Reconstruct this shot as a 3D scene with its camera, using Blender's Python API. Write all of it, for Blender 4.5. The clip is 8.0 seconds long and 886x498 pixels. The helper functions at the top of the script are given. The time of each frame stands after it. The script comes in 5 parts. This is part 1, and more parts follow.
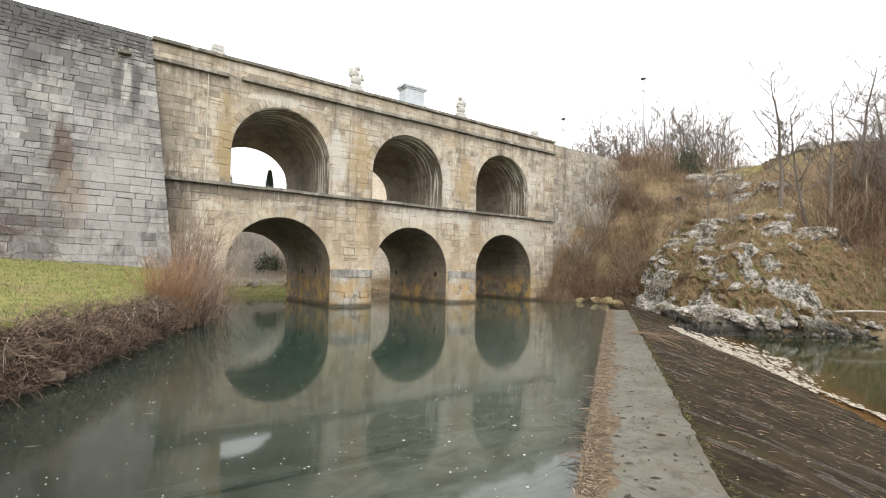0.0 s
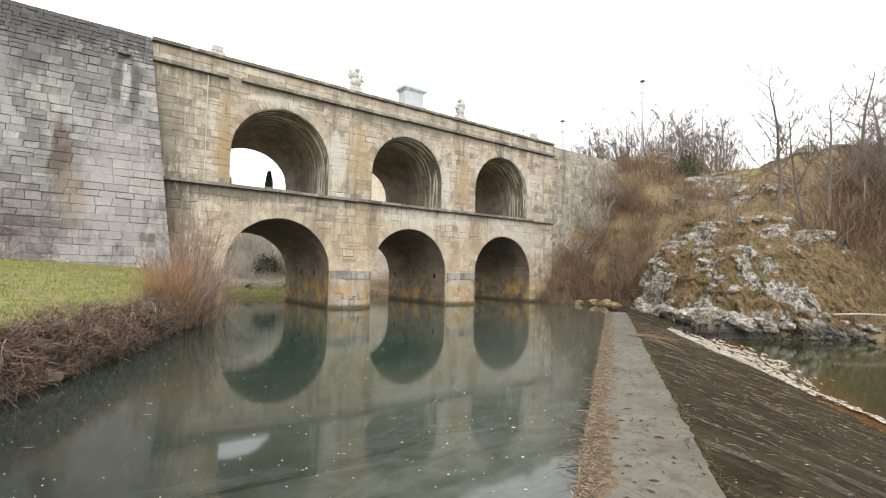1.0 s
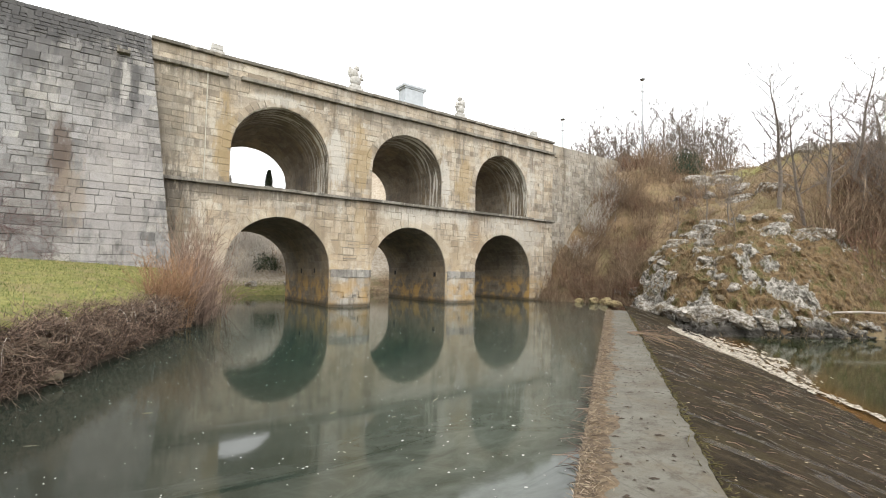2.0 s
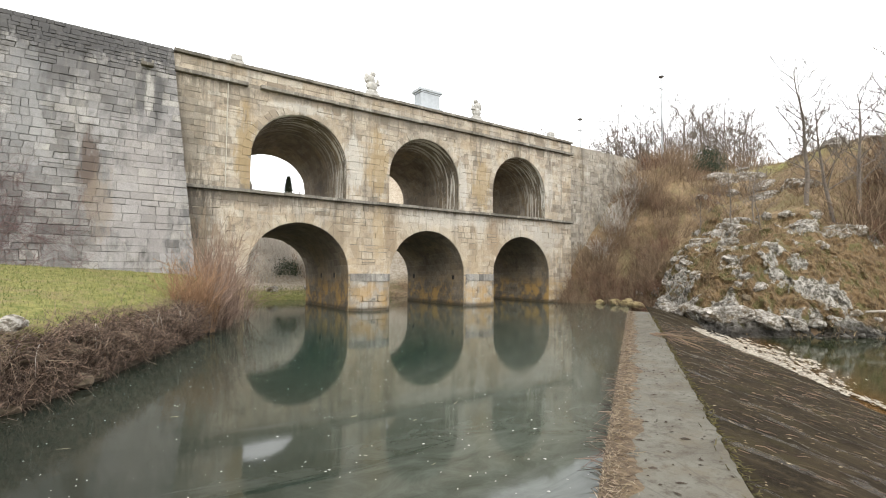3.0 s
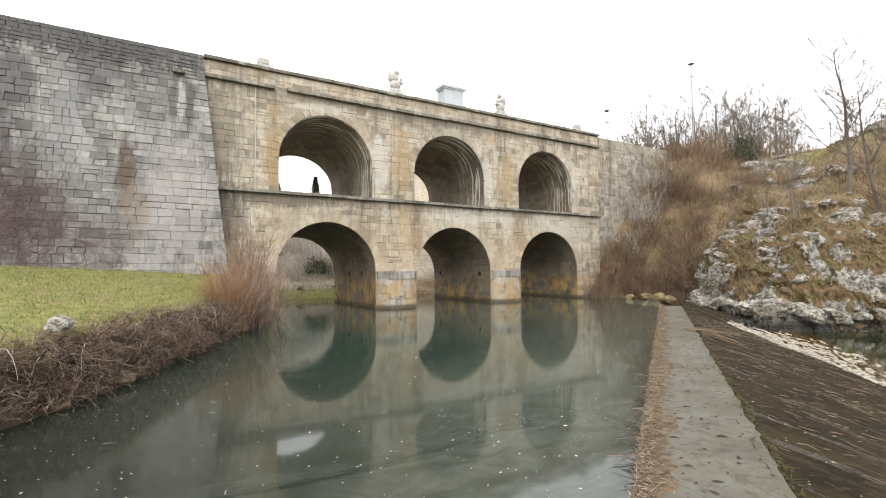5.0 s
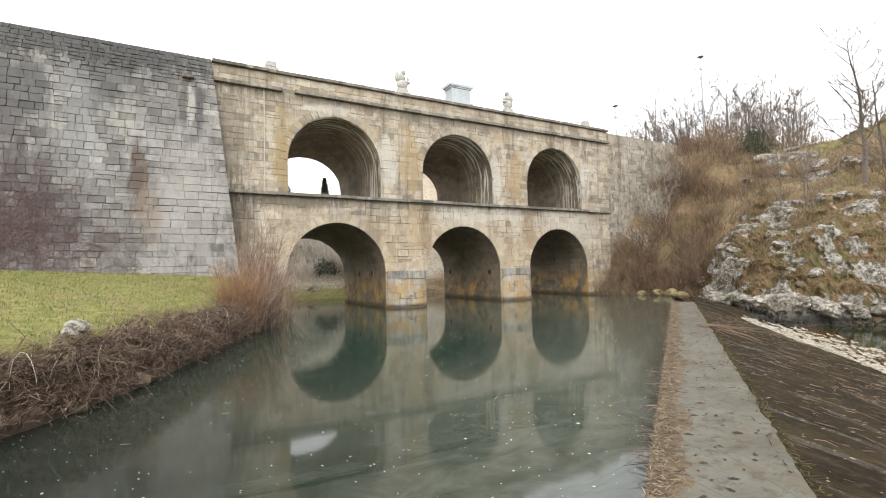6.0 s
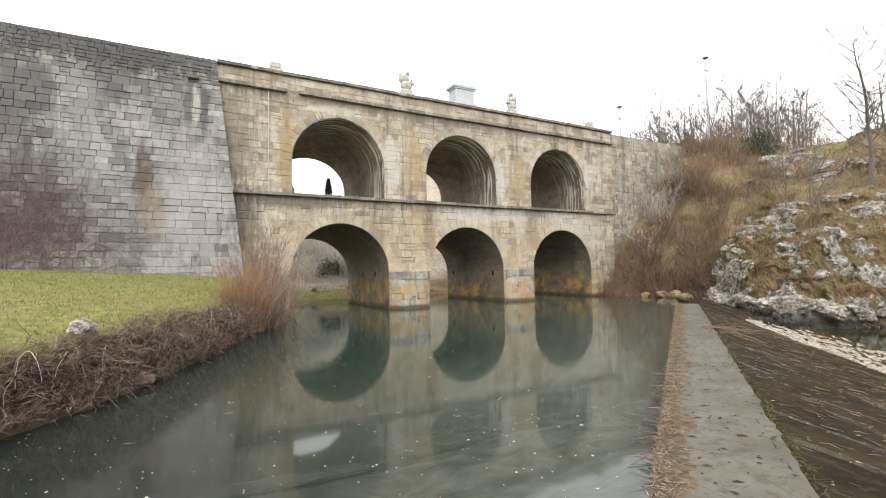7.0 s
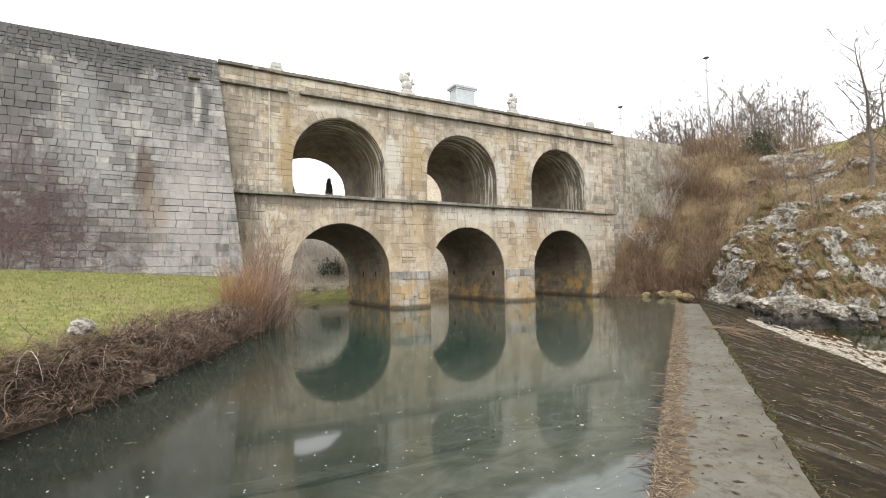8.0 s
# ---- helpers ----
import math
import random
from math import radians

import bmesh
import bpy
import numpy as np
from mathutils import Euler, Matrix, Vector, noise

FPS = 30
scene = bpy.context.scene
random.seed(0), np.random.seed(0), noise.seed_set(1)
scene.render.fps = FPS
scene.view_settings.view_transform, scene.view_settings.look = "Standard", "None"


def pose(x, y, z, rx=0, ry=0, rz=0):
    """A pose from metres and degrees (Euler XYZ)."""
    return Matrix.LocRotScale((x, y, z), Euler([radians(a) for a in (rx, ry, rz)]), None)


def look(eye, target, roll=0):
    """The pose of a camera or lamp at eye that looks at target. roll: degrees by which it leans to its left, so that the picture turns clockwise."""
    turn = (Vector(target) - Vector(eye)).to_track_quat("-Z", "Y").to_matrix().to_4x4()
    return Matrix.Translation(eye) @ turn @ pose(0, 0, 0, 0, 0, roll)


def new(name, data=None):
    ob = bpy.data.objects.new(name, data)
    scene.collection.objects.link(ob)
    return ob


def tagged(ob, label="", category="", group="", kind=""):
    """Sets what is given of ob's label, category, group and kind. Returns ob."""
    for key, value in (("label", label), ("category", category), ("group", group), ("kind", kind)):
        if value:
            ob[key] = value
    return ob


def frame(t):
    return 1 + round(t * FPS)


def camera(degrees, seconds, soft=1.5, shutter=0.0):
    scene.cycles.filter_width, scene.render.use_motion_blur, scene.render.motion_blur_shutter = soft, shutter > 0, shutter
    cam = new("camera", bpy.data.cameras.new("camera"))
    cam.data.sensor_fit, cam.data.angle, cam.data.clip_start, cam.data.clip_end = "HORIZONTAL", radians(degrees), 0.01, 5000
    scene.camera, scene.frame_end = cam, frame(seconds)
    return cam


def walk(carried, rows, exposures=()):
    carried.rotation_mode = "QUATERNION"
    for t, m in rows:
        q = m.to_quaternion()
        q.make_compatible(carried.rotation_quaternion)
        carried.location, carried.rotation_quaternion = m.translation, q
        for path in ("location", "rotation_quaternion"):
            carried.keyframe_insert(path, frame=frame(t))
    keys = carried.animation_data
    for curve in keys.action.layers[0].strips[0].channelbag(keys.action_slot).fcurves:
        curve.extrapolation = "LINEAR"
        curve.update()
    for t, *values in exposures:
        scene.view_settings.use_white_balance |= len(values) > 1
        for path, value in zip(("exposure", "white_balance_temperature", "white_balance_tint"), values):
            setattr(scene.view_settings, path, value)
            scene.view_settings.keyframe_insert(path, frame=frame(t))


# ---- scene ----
cam = camera(86.39, 8.0, soft=1.1)
EYE = (0.0, 0.0, 2.2)
ROWS = [
    (0.0, 92.485, -1.022, -36.282), (0.5, 92.574, -1.037, -36.188), (1.0, 92.690, -1.211, -36.413),
    (1.2, 92.530, -1.271, -36.586), (2.3, 92.513, -0.933, -36.108), (2.5, 92.624, -0.761, -35.617),
    (3.0, 92.832, -0.402, -34.159), (3.5, 92.934, -0.099, -33.058), (4.0, 92.767, -0.030, -32.351),
    (4.5, 92.608, 0.155, -31.454), (4.7, 92.541, 0.307, -31.223), (5.8, 92.294, 1.049, -30.050),
    (6.0, 92.328, 1.301, -29.768), (6.5, 92.273, 1.313, -29.514), (7.0, 92.440, 1.108, -29.364),
    (7.5, 92.353, 1.001, -29.334), (8.0, 92.434, 1.092, -29.294),
]
walk(cam, [(t, pose(*EYE, rx, ry, rz)) for t, rx, ry, rz in ROWS], exposures=[(0.0, 0.18), (8.0, 0.18)])

# ---- light: a bright overcast sky, with a weak broad sun behind the cloud ----
world = bpy.data.worlds.new("overcast_sky")
scene.world = world
world.use_nodes = True
wn, wl = world.node_tree.nodes, world.node_tree.links
sky = wn.new("ShaderNodeTexSky")
sky.sky_type, sky.sun_disc = "NISHITA", False
sky.sun_elevation, sky.sun_rotation = radians(48), radians(200)
grey = wn.new("ShaderNodeHueSaturation")
grey.inputs["Saturation"].default_value = 0.12
wl.new(sky.outputs[0], grey.inputs["Color"])
scale = wn.new("ShaderNodeMix")
scale.data_type = "RGBA"
scale.inputs[0].default_value = 0.82
scale.inputs[7].default_value = (11.6, 11.7, 11.9, 1)
wl.new(grey.outputs[0], scale.inputs[6])
wl.new(scale.outputs[2], wn["Background"].inputs["Color"])
wn["Background"].inputs["Strength"].default_value = 0.18
sun = new("sun", bpy.data.lights.new("sun", "SUN"))
sun.data.energy, sun.data.angle, sun.data.color = 1.5, radians(25), (1.0, 0.96, 0.9)
sun.matrix_world = look((-6, -32, 36), (14, 20, 0))


# ---- materials ----
class Graph:
    """A small helper that adds and joins shader nodes."""

    def __init__(self, name):
        self.mat = bpy.data.materials.new(name)
        self.mat.use_nodes = True
        self.n, self.l = self.mat.node_tree.nodes, self.mat.node_tree.links
        self.bsdf = self.n["Principled BSDF"]
        self.pos = self.n.new("ShaderNodeNewGeometry").outputs["Position"]

    def put(self, value, socket):
        if hasattr(value, "is_linked"):
            self.l.new(value, socket)
        else:
            socket.default_value = value

    def stretch(self, sx, sy, sz, turn=0.0):
        m = self.n.new("ShaderNodeMapping")
        m.inputs["Scale"].default_value = (sx, sy, sz)
        m.inputs["Rotation"].default_value = (0, 0, turn)
        self.l.new(self.pos, m.inputs["Vector"])
        return m.outputs[0]

    def noise(self, size, detail=4.0, rough=0.6, where=None, warp=0.0):
        t = self.n.new("ShaderNodeTexNoise")
        t.inputs["Scale"].default_value = 1.0 / size
        t.inputs["Detail"].default_value, t.inputs["Roughness"].default_value = detail, rough
        t.inputs["Distortion"].default_value = warp
        self.l.new(where if where else self.pos, t.inputs["Vector"])
        return t.outputs["Fac"]

    def cells(self, size, where=None, feature="F1"):
        t = self.n.new("ShaderNodeTexVoronoi")
        t.feature = feature
        t.inputs["Scale"].default_value = 1.0 / size
        self.l.new(where if where else self.pos, t.inputs["Vector"])
        return t.outputs["Distance"]

    def step(self, value, low, high, a=0.0, b=1.0):
        r = self.n.new("ShaderNodeMapRange")
        r.interpolation_type = "SMOOTHSTEP"
        for i, v in enumerate((value, low, high, a, b)):
            self.put(v, r.inputs[i])
        return r.outputs[0]

    def mix(self, fac, a, b, mode="MIX"):
        m = self.n.new("ShaderNodeMix")
        m.data_type, m.blend_type = "RGBA", mode
        for v, s in ((fac, m.inputs[0]), (a, m.inputs[6]), (b, m.inputs[7])):
            self.put((*v, 1) if isinstance(v, tuple) and len(v) == 3 else v, s)
        return m.outputs[2]

    def math(self, op, a, b=0.5):
        m = self.n.new("ShaderNodeMath")
        m.operation = op
        self.put(a, m.inputs[0])
        self.put(b, m.inputs[1])
        return m.outputs[0]

    def mark(self, x, z, rx, rz, ragged=1.5):
        """A ragged patch of colour, such as a stain, on an upright face, rx by rz metres round (x, z)."""
        m = self.n.new("ShaderNodeMapping")
        m.inputs["Scale"].default_value = (1 / rx, 0, 1 / rz)
        m.inputs["Location"].default_value = (-x / rx, 0, -z / rz)
        self.l.new(self.pos, m.inputs["Vector"])
        d = self.n.new("ShaderNodeVectorMath")
        d.operation = "LENGTH"
        self.l.new(m.outputs[0], d.inputs[0])
        n = self.noise(1.0, 6, 0.7, self.stretch(3.4, 3.4, 0.7))
        return self.step(self.math("ADD", d.outputs["Value"], self.math("MULTIPLY", self.math("SUBTRACT", n, 0.5), ragged * 2)), 0.6, 1.2, 1.0, 0.0)

    def random(self):
        return self.n.new("ShaderNodeObjectInfo").outputs["Random"]

    def island(self):
        return self.n.new("ShaderNodeNewGeometry").outputs["Random Per Island"]

    def height(self):
        s = self.n.new("ShaderNodeSeparateXYZ")
        self.l.new(self.pos, s.inputs[0])
        return s.outputs["Z"]

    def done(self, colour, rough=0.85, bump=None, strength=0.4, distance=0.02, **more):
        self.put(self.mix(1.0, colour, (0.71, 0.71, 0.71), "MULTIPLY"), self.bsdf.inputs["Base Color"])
        self.put(rough, self.bsdf.inputs["Roughness"])
        for key, value in more.items():
            self.put(value, self.bsdf.inputs[key.replace("_", " ")])
        if bump is not None:
            b = self.n.new("ShaderNodeBump")
            b.inputs["Strength"].default_value, b.inputs["Distance"].default_value = strength, distance
            self.l.new(bump, b.inputs["Height"])
            self.l.new(b.outputs[0], self.bsdf.inputs["Normal"])
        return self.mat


def plain(name, a, b, size, rough=0.85, bump=0.3, metal=0.0):
    g = Graph(name)
    f = g.noise(size, 6, 0.65)
    return g.done(g.mix(g.step(f, 0.3, 0.7), a, b), rough, g.noise(size * 0.3, 5), bump, 0.01, Metallic=metal)


def twig_material(name, dark, light):
    """Bark of thin dry stems: each stem has its own tone."""
    g = Graph(name)
    return g.done(g.mix(g.math("POWER", g.island(), 1.7), dark, light), 0.9)


def stone_material(name, light, dark, warm, rust=0.5, streak=0.5, pieces=True, soot=0.35, ochre=0.0, lime=0.0, marks=(), patchy=1.0):
    """Weathered limestone: tone by piece, mottling, grain, broad run-off streaks, pale lime runs, rusty patches, stains
    and darker bands.
    """
    g = Graph(name)
    big, mid, fine = g.noise(1.7, 4), g.noise(0.28, 6, 0.72), g.noise(0.035, 4, 0.7)
    tone = g.random() if pieces else g.island()
    col = g.mix(tone, light, warm)
    odd = g.math("FRACT", g.math("MULTIPLY", tone, 7.31))
    col = g.mix(g.math("MULTIPLY", g.step(odd, 0.70, 0.95), 0.7 * patchy), col, dark)
    col = g.mix(g.math("MULTIPLY", g.step(odd, 0.24, 0.0), 0.45 * patchy), col, (0.74, 0.70, 0.61))
    col = g.mix(g.math("MULTIPLY", g.step(mid, 0.42, 0.72), 0.6), col, dark)
    col = g.mix(g.math("MULTIPLY", g.step(g.noise(1.9, 5, 0.65, g.stretch(1, 1, 0.6)), 0.52, 0.66), rust), col, (0.52, 0.37, 0.18))
    col = g.mix(g.math("MULTIPLY", g.step(big, 0.42, 0.68), 0.42), col, dark)
    runs = g.noise(1.0, 6, 0.68, g.stretch(1.5, 1.5, 0.11), 0.25)
    col = g.mix(g.math("MULTIPLY", g.step(runs, 0.50, 0.70), streak), col, (0.10, 0.088, 0.074))
    runs2 = g.noise(1.0, 6, 0.72, g.stretch(2.1, 2.1, 0.22, 0.4), 0.3)
    col = g.mix(g.math("MULTIPLY", g.step(runs2, 0.53, 0.66), streak * 0.7), col, (0.76, 0.72, 0.63))
    col = g.mix(g.math("MULTIPLY", g.step(g.noise(0.8, 6, 0.78), 0.50, 0.66), soot), col, (0.115, 0.105, 0.09))
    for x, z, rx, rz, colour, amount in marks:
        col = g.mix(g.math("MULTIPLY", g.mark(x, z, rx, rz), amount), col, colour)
    col = g.mix(g.math("MULTIPLY", g.step(fine, 0.35, 0.7), 0.38), col, dark)
    if lime:
        sy = g.n.new("ShaderNodeSeparateXYZ")
        g.l.new(g.pos, sy.inputs[0])
        drip = g.noise(1.0, 5, 0.7, g.stretch(0.4, 5.0, 0.4))
        drip = g.math("MULTIPLY", g.math("MULTIPLY", g.step(drip, 0.50, 0.57), g.step(sy.outputs["Z"], 4.6, 6.4)), g.step(sy.outputs["Y"], 25.4, 28.6, 1.0, 0.0))
        col = g.mix(g.math("MULTIPLY", drip, lime), col, (0.92, 0.88, 0.78))
    if ochre:
        damp = g.math("MULTIPLY", g.step(g.height(), 0.9, 2.2, 1.0, 0.0), g.step(g.noise(0.9, 4, 0.6), 0.40, 0.62))
        col = g.mix(g.math("MULTIPLY", damp, ochre), col, (0.60, 0.37, 0.12))
    low = g.step(g.math("ADD", g.height(), g.math("MULTIPLY", mid, 0.2)), 0.16, 0.42, 1.0, 0.0)
    col = g.mix(g.math("MULTIPLY", low, 0.8), col, (0.06, 0.045, 0.022))
    h = g.math("ADD", mid, g.math("MULTIPLY", fine, 0.5))
    return g.done(col, 0.9, h, 0.6, 0.03)


OCHRE, DARK_TONE, LIMEWASH, BROWN, GRIME = (0.52, 0.38, 0.19), (0.065, 0.058, 0.048), (0.82, 0.79, 0.71), (0.10, 0.055, 0.03), (0.075, 0.073, 0.074)
BRIDGE_MARKS = (
    # first mark, below the ledge by the wall: stain with its shadow painted in
    (2.5, 4.2, 1.3, 2.6, DARK_TONE, 0.72), (2.4, 9.0, 0.9, 2.6, (0.20, 0.18, 0.14), 0.55), (5.2, 5.9, 3.4, 0.45, DARK_TONE, 0.5),
    (4.9, 8.2, 0.5, 2.2, OCHRE, 0.75), (10.75, 8.3, 0.55, 1.7, LIMEWASH, 0.7), (12.3, 8.5, 0.75, 1.9, OCHRE, 0.7),
    (13.2, 4.4, 0.45, 1.9, (0.16, 0.105, 0.06), 0.75), (12.4, 4.6, 0.4, 1.7, OCHRE, 0.5), (18.5, 8.0, 0.4, 1.9, LIMEWASH, 0.65),
    (20.1, 8.2, 0.75, 1.8, OCHRE, 0.7), (20.0, 5.2, 0.5, 1.2, LIMEWASH, 0.6), (21.2, 4.6, 0.55, 1.4, (0.30, 0.19, 0.10), 0.6), (26.6, 8.6, 0.5, 1.6, LIMEWASH, 0.5),
    # dark bands run the whole length below the ledge and the string course
    (15.0, 5.95, 14.0, 0.3, DARK_TONE, 0.3), (16.0, 4.9, 2.6, 0.9, (0.80, 0.75, 0.65), 0.5), (23.9, 5.2, 2.4, 0.8, (0.80, 0.76, 0.68), 0.5), (15.0, 11.35, 14.0, 0.3, (0.16, 0.14, 0.11), 0.5), (15.2, 1.2, 14.0, 1.0, OCHRE, 0.55), (15.0, 3.6, 14.0, 1.9, (0.72, 0.56, 0.36), 0.35), (7.8, 10.95, 1.6, 0.28, LIMEWASH, 0.55), (14.5, 11.0, 4.0, 0.5, (0.24, 0.21, 0.165), 0.3), (17.0, 5.6, 3.2, 0.5, LIMEWASH, 0.45), (26.3, 4.8, 1.4, 1.2, (0.62, 0.59, 0.53), 0.6),
)
WALL_MARKS = (
    (-4.0, 12.3, 9.0, 1.0, GRIME, 0.8), (-5.6, 9.6, 1.3, 2.3, GRIME, 0.62), (-2.4, 11.0, 1.2, 1.3, GRIME, 0.55), (-9.0, 9.4, 1.6, 2.4, GRIME, 0.6),
    (0.42, 10.2, 0.22, 1.3, GRIME, 0.7), (1.06, 9.9, 0.2, 1.3, GRIME, 0.7), (0.75, 10.1, 0.2, 0.9, LIMEWASH, 0.4), (0.6, 5.4, 1.6, 3.2, (0.54, 0.50, 0.475), 0.5),
    (-3.4, 8.3, 0.8, 2.6, (0.48, 0.485, 0.485), 0.35), (-7.0, 7.4, 2.4, 2.0, (0.17, 0.15, 0.15), 0.6), (-4.6, 5.6, 0.8, 2.4, GRIME, 0.35), (-2.2, 4.0, 0.9, 1.2, (0.20, 0.185, 0.175), 0.4), (-1.25, 6.5, 0.42, 1.5, BROWN, 0.75), (-0.9, 5.0, 0.5, 1.5, (0.34, 0.27, 0.20), 0.6), (-7.6, 4.8, 1.7, 2.8, (0.15, 0.12, 0.12), 0.6),
)
WARM = ((0.82, 0.74, 0.605), (0.25, 0.205, 0.152), (0.68, 0.56, 0.41))
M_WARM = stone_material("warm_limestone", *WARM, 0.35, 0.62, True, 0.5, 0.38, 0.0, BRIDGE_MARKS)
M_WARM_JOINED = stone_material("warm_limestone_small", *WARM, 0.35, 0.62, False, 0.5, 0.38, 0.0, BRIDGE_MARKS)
GREY = ((0.47, 0.455, 0.44), (0.13, 0.126, 0.122), (0.32, 0.307, 0.294))
M_GREY = stone_material("grey_limestone", *GREY, 0.06, 0.45, True, 0.6, marks=WALL_MARKS)
M_GREY_JOINED = stone_material("grey_limestone_small", *GREY, 0.06, 0.45, False, 0.6, marks=WALL_MARKS)
M_PIER = stone_material("pier_limestone", (0.64, 0.61, 0.54), (0.27, 0.25, 0.22), (0.60, 0.48, 0.33), 0.6, 0.9, True, 0.95, 0.6, patchy=0.8)
M_CAP = stone_material("pier_cap_stone", (0.56, 0.535, 0.49), (0.17, 0.16, 0.145), (0.40, 0.37, 0.32), 0.1, 0.8, True, 0.8)
# darker than the face stone, so the vaults' shade is partly in the colour
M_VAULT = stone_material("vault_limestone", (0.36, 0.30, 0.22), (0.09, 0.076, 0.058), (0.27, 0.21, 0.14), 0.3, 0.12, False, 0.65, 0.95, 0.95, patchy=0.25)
M_MORTAR = plain("old_mortar", (0.44, 0.39, 0.31), (0.24, 0.205, 0.155), 0.35)
# near-black that stands for the shade inside the putlog holes
M_HOLE_SHADE = plain("hole_shade", (0.02, 0.018, 0.016), (0.012, 0.011, 0.01), 0.1)
M_LIME = plain("pale_lime", (0.74, 0.70, 0.60), (0.58, 0.54, 0.45), 0.2)
M_GREY_MORTAR = plain("grey_mortar", (0.30, 0.29, 0.28), (0.12, 0.114, 0.108), 0.4)
M_COPING = stone_material("coping_stone", (0.40, 0.37, 0.31), (0.13, 0.12, 0.10), (0.30, 0.265, 0.21), 0.1, 0.8, True, 0.6)


# ---- mesh helpers ----
def mesh_of(name, verts, faces, material, smooth=False):
    me = bpy.data.meshes.new(name)
    me.from_pydata(verts, [], faces)
    me.materials.append(material)
    if smooth:
        me.polygons.foreach_set("use_smooth", [True] * len(me.polygons))
    me.update()
    return me


def thing(name, label, category, at=(0, 0, 0), group="", kind=""):
    ob = new(name)
    ob.location = at
    ob.empty_display_size = 0.2
    return tagged(ob, label, category, group, kind)


def add(name, me, parent=None, label="", kind=""):
    ob = new(name, me)
    if parent:
        ob.parent = parent
        ob.matrix_parent_inverse = Matrix.Translation(-parent.location) if not parent.parent else Matrix()
    return tagged(ob, label, "", "", kind)


def part(name, bm, material, parent, label="", smooth=False):
    """Links a bmesh as one mesh object under a thing."""
    me = bpy.data.meshes.new(name)
    bmesh.ops.recalc_face_normals(bm, faces=bm.faces)
    bm.to_mesh(me)
    bm.free()
    me.materials.append(material)
    if smooth:
        me.polygons.foreach_set("use_smooth", [True] * len(me.polygons))
    return add(name, me, parent, label)


def box(bm, x0, x1, y0, y1, z0, z1, bevel=0.0):
    m = Matrix.LocRotScale(((x0 + x1) / 2, (y0 + y1) / 2, (z0 + z1) / 2), None, (x1 - x0, y1 - y0, z1 - z0))
    got = bmesh.ops.create_cube(bm, size=1.0, matrix=m)
    if bevel:
        edges = list({e for v in got["verts"] for e in v.link_edges})
        bmesh.ops.bevel(bm, geom=edges, offset=bevel, segments=2, affect="EDGES", profile=0.6)
    return bm


def block(quad, place, proud, back, joint, chamfer, rng):
    """A dressed stone. quad: four (u, v) corners, anticlockwise; place(u, v, w) gives the point w proud of the wall."""
    cu, cv = sum(q[0] for q in quad) / 4, sum(q[1] for q in quad) / 4
    def shrink(q, d):
        du, dv = cu - q[0], cv - q[1]
        return (q[0] + math.copysign(min(d, abs(du) * 0.45), du), q[1] + math.copysign(min(d, abs(dv) * 0.45), dv))
    outer = [shrink(q, joint * rng.uniform(0.6, 1.5)) for q in quad]
    inner = [shrink(q, chamfer * rng.uniform(0.6, 1.6)) for q in outer]
    vs = [place(u, v, -back) for u, v in outer] + [place(u, v, proud - chamfer * 0.9) for u, v in outer]
    vs += [place(u, v, proud + rng.uniform(-0.008, 0.008)) for u, v in inner]
    fs = [(8, 9, 10, 11)]
    for a in (0, 4):
        for i in range(4):
            j = (i + 1) % 4
            fs.append((a + i, a + j, a + 4 + j, a + 4 + i))
    return vs, fs


def lay(stones, parent, material, joined_material, name, order, limit=300):
    """Links stones as pieces of their own, the first 300 by order; the rest as one mesh."""
    stones = sorted(stones, key=order)
    for vs, fs in stones[:limit]:
        add(name, mesh_of(name, vs, fs, material), parent)
    verts, faces = [], []
    for vs, fs in stones[limit:]:
        k = len(verts)
        verts += vs
        faces += [tuple(i + k for i in f) for f in fs]
    if verts:
        add(name + "_lining" if limit == 0 else "far_stonework", mesh_of(name + "s", verts, faces, joined_material), parent, "", "stuff")


# ---- the plan: water at z = 0, the bridge front along x at y = FRONT ----
FRONT, BACK = 25.0, 32.45
END_W, END_E = 1.3, 29.15
LEDGE, CORNICE, COPING = 6.28, 11.7, 12.6
LOW_C, LOW_R, LOW_S = (7.80, 15.90, 23.90), 2.75, 2.05
UP_C, UP_R, UP_S = (7.75, 15.62, 23.70), 2.57, 8.02
CREST = 0.40
W_A, W_B = Vector((3.18, 2.48)), Vector((18.92, 13.03))
W_U = (W_B - W_A).normalized()
W_N = Vector((W_U.y, -W_U.x))


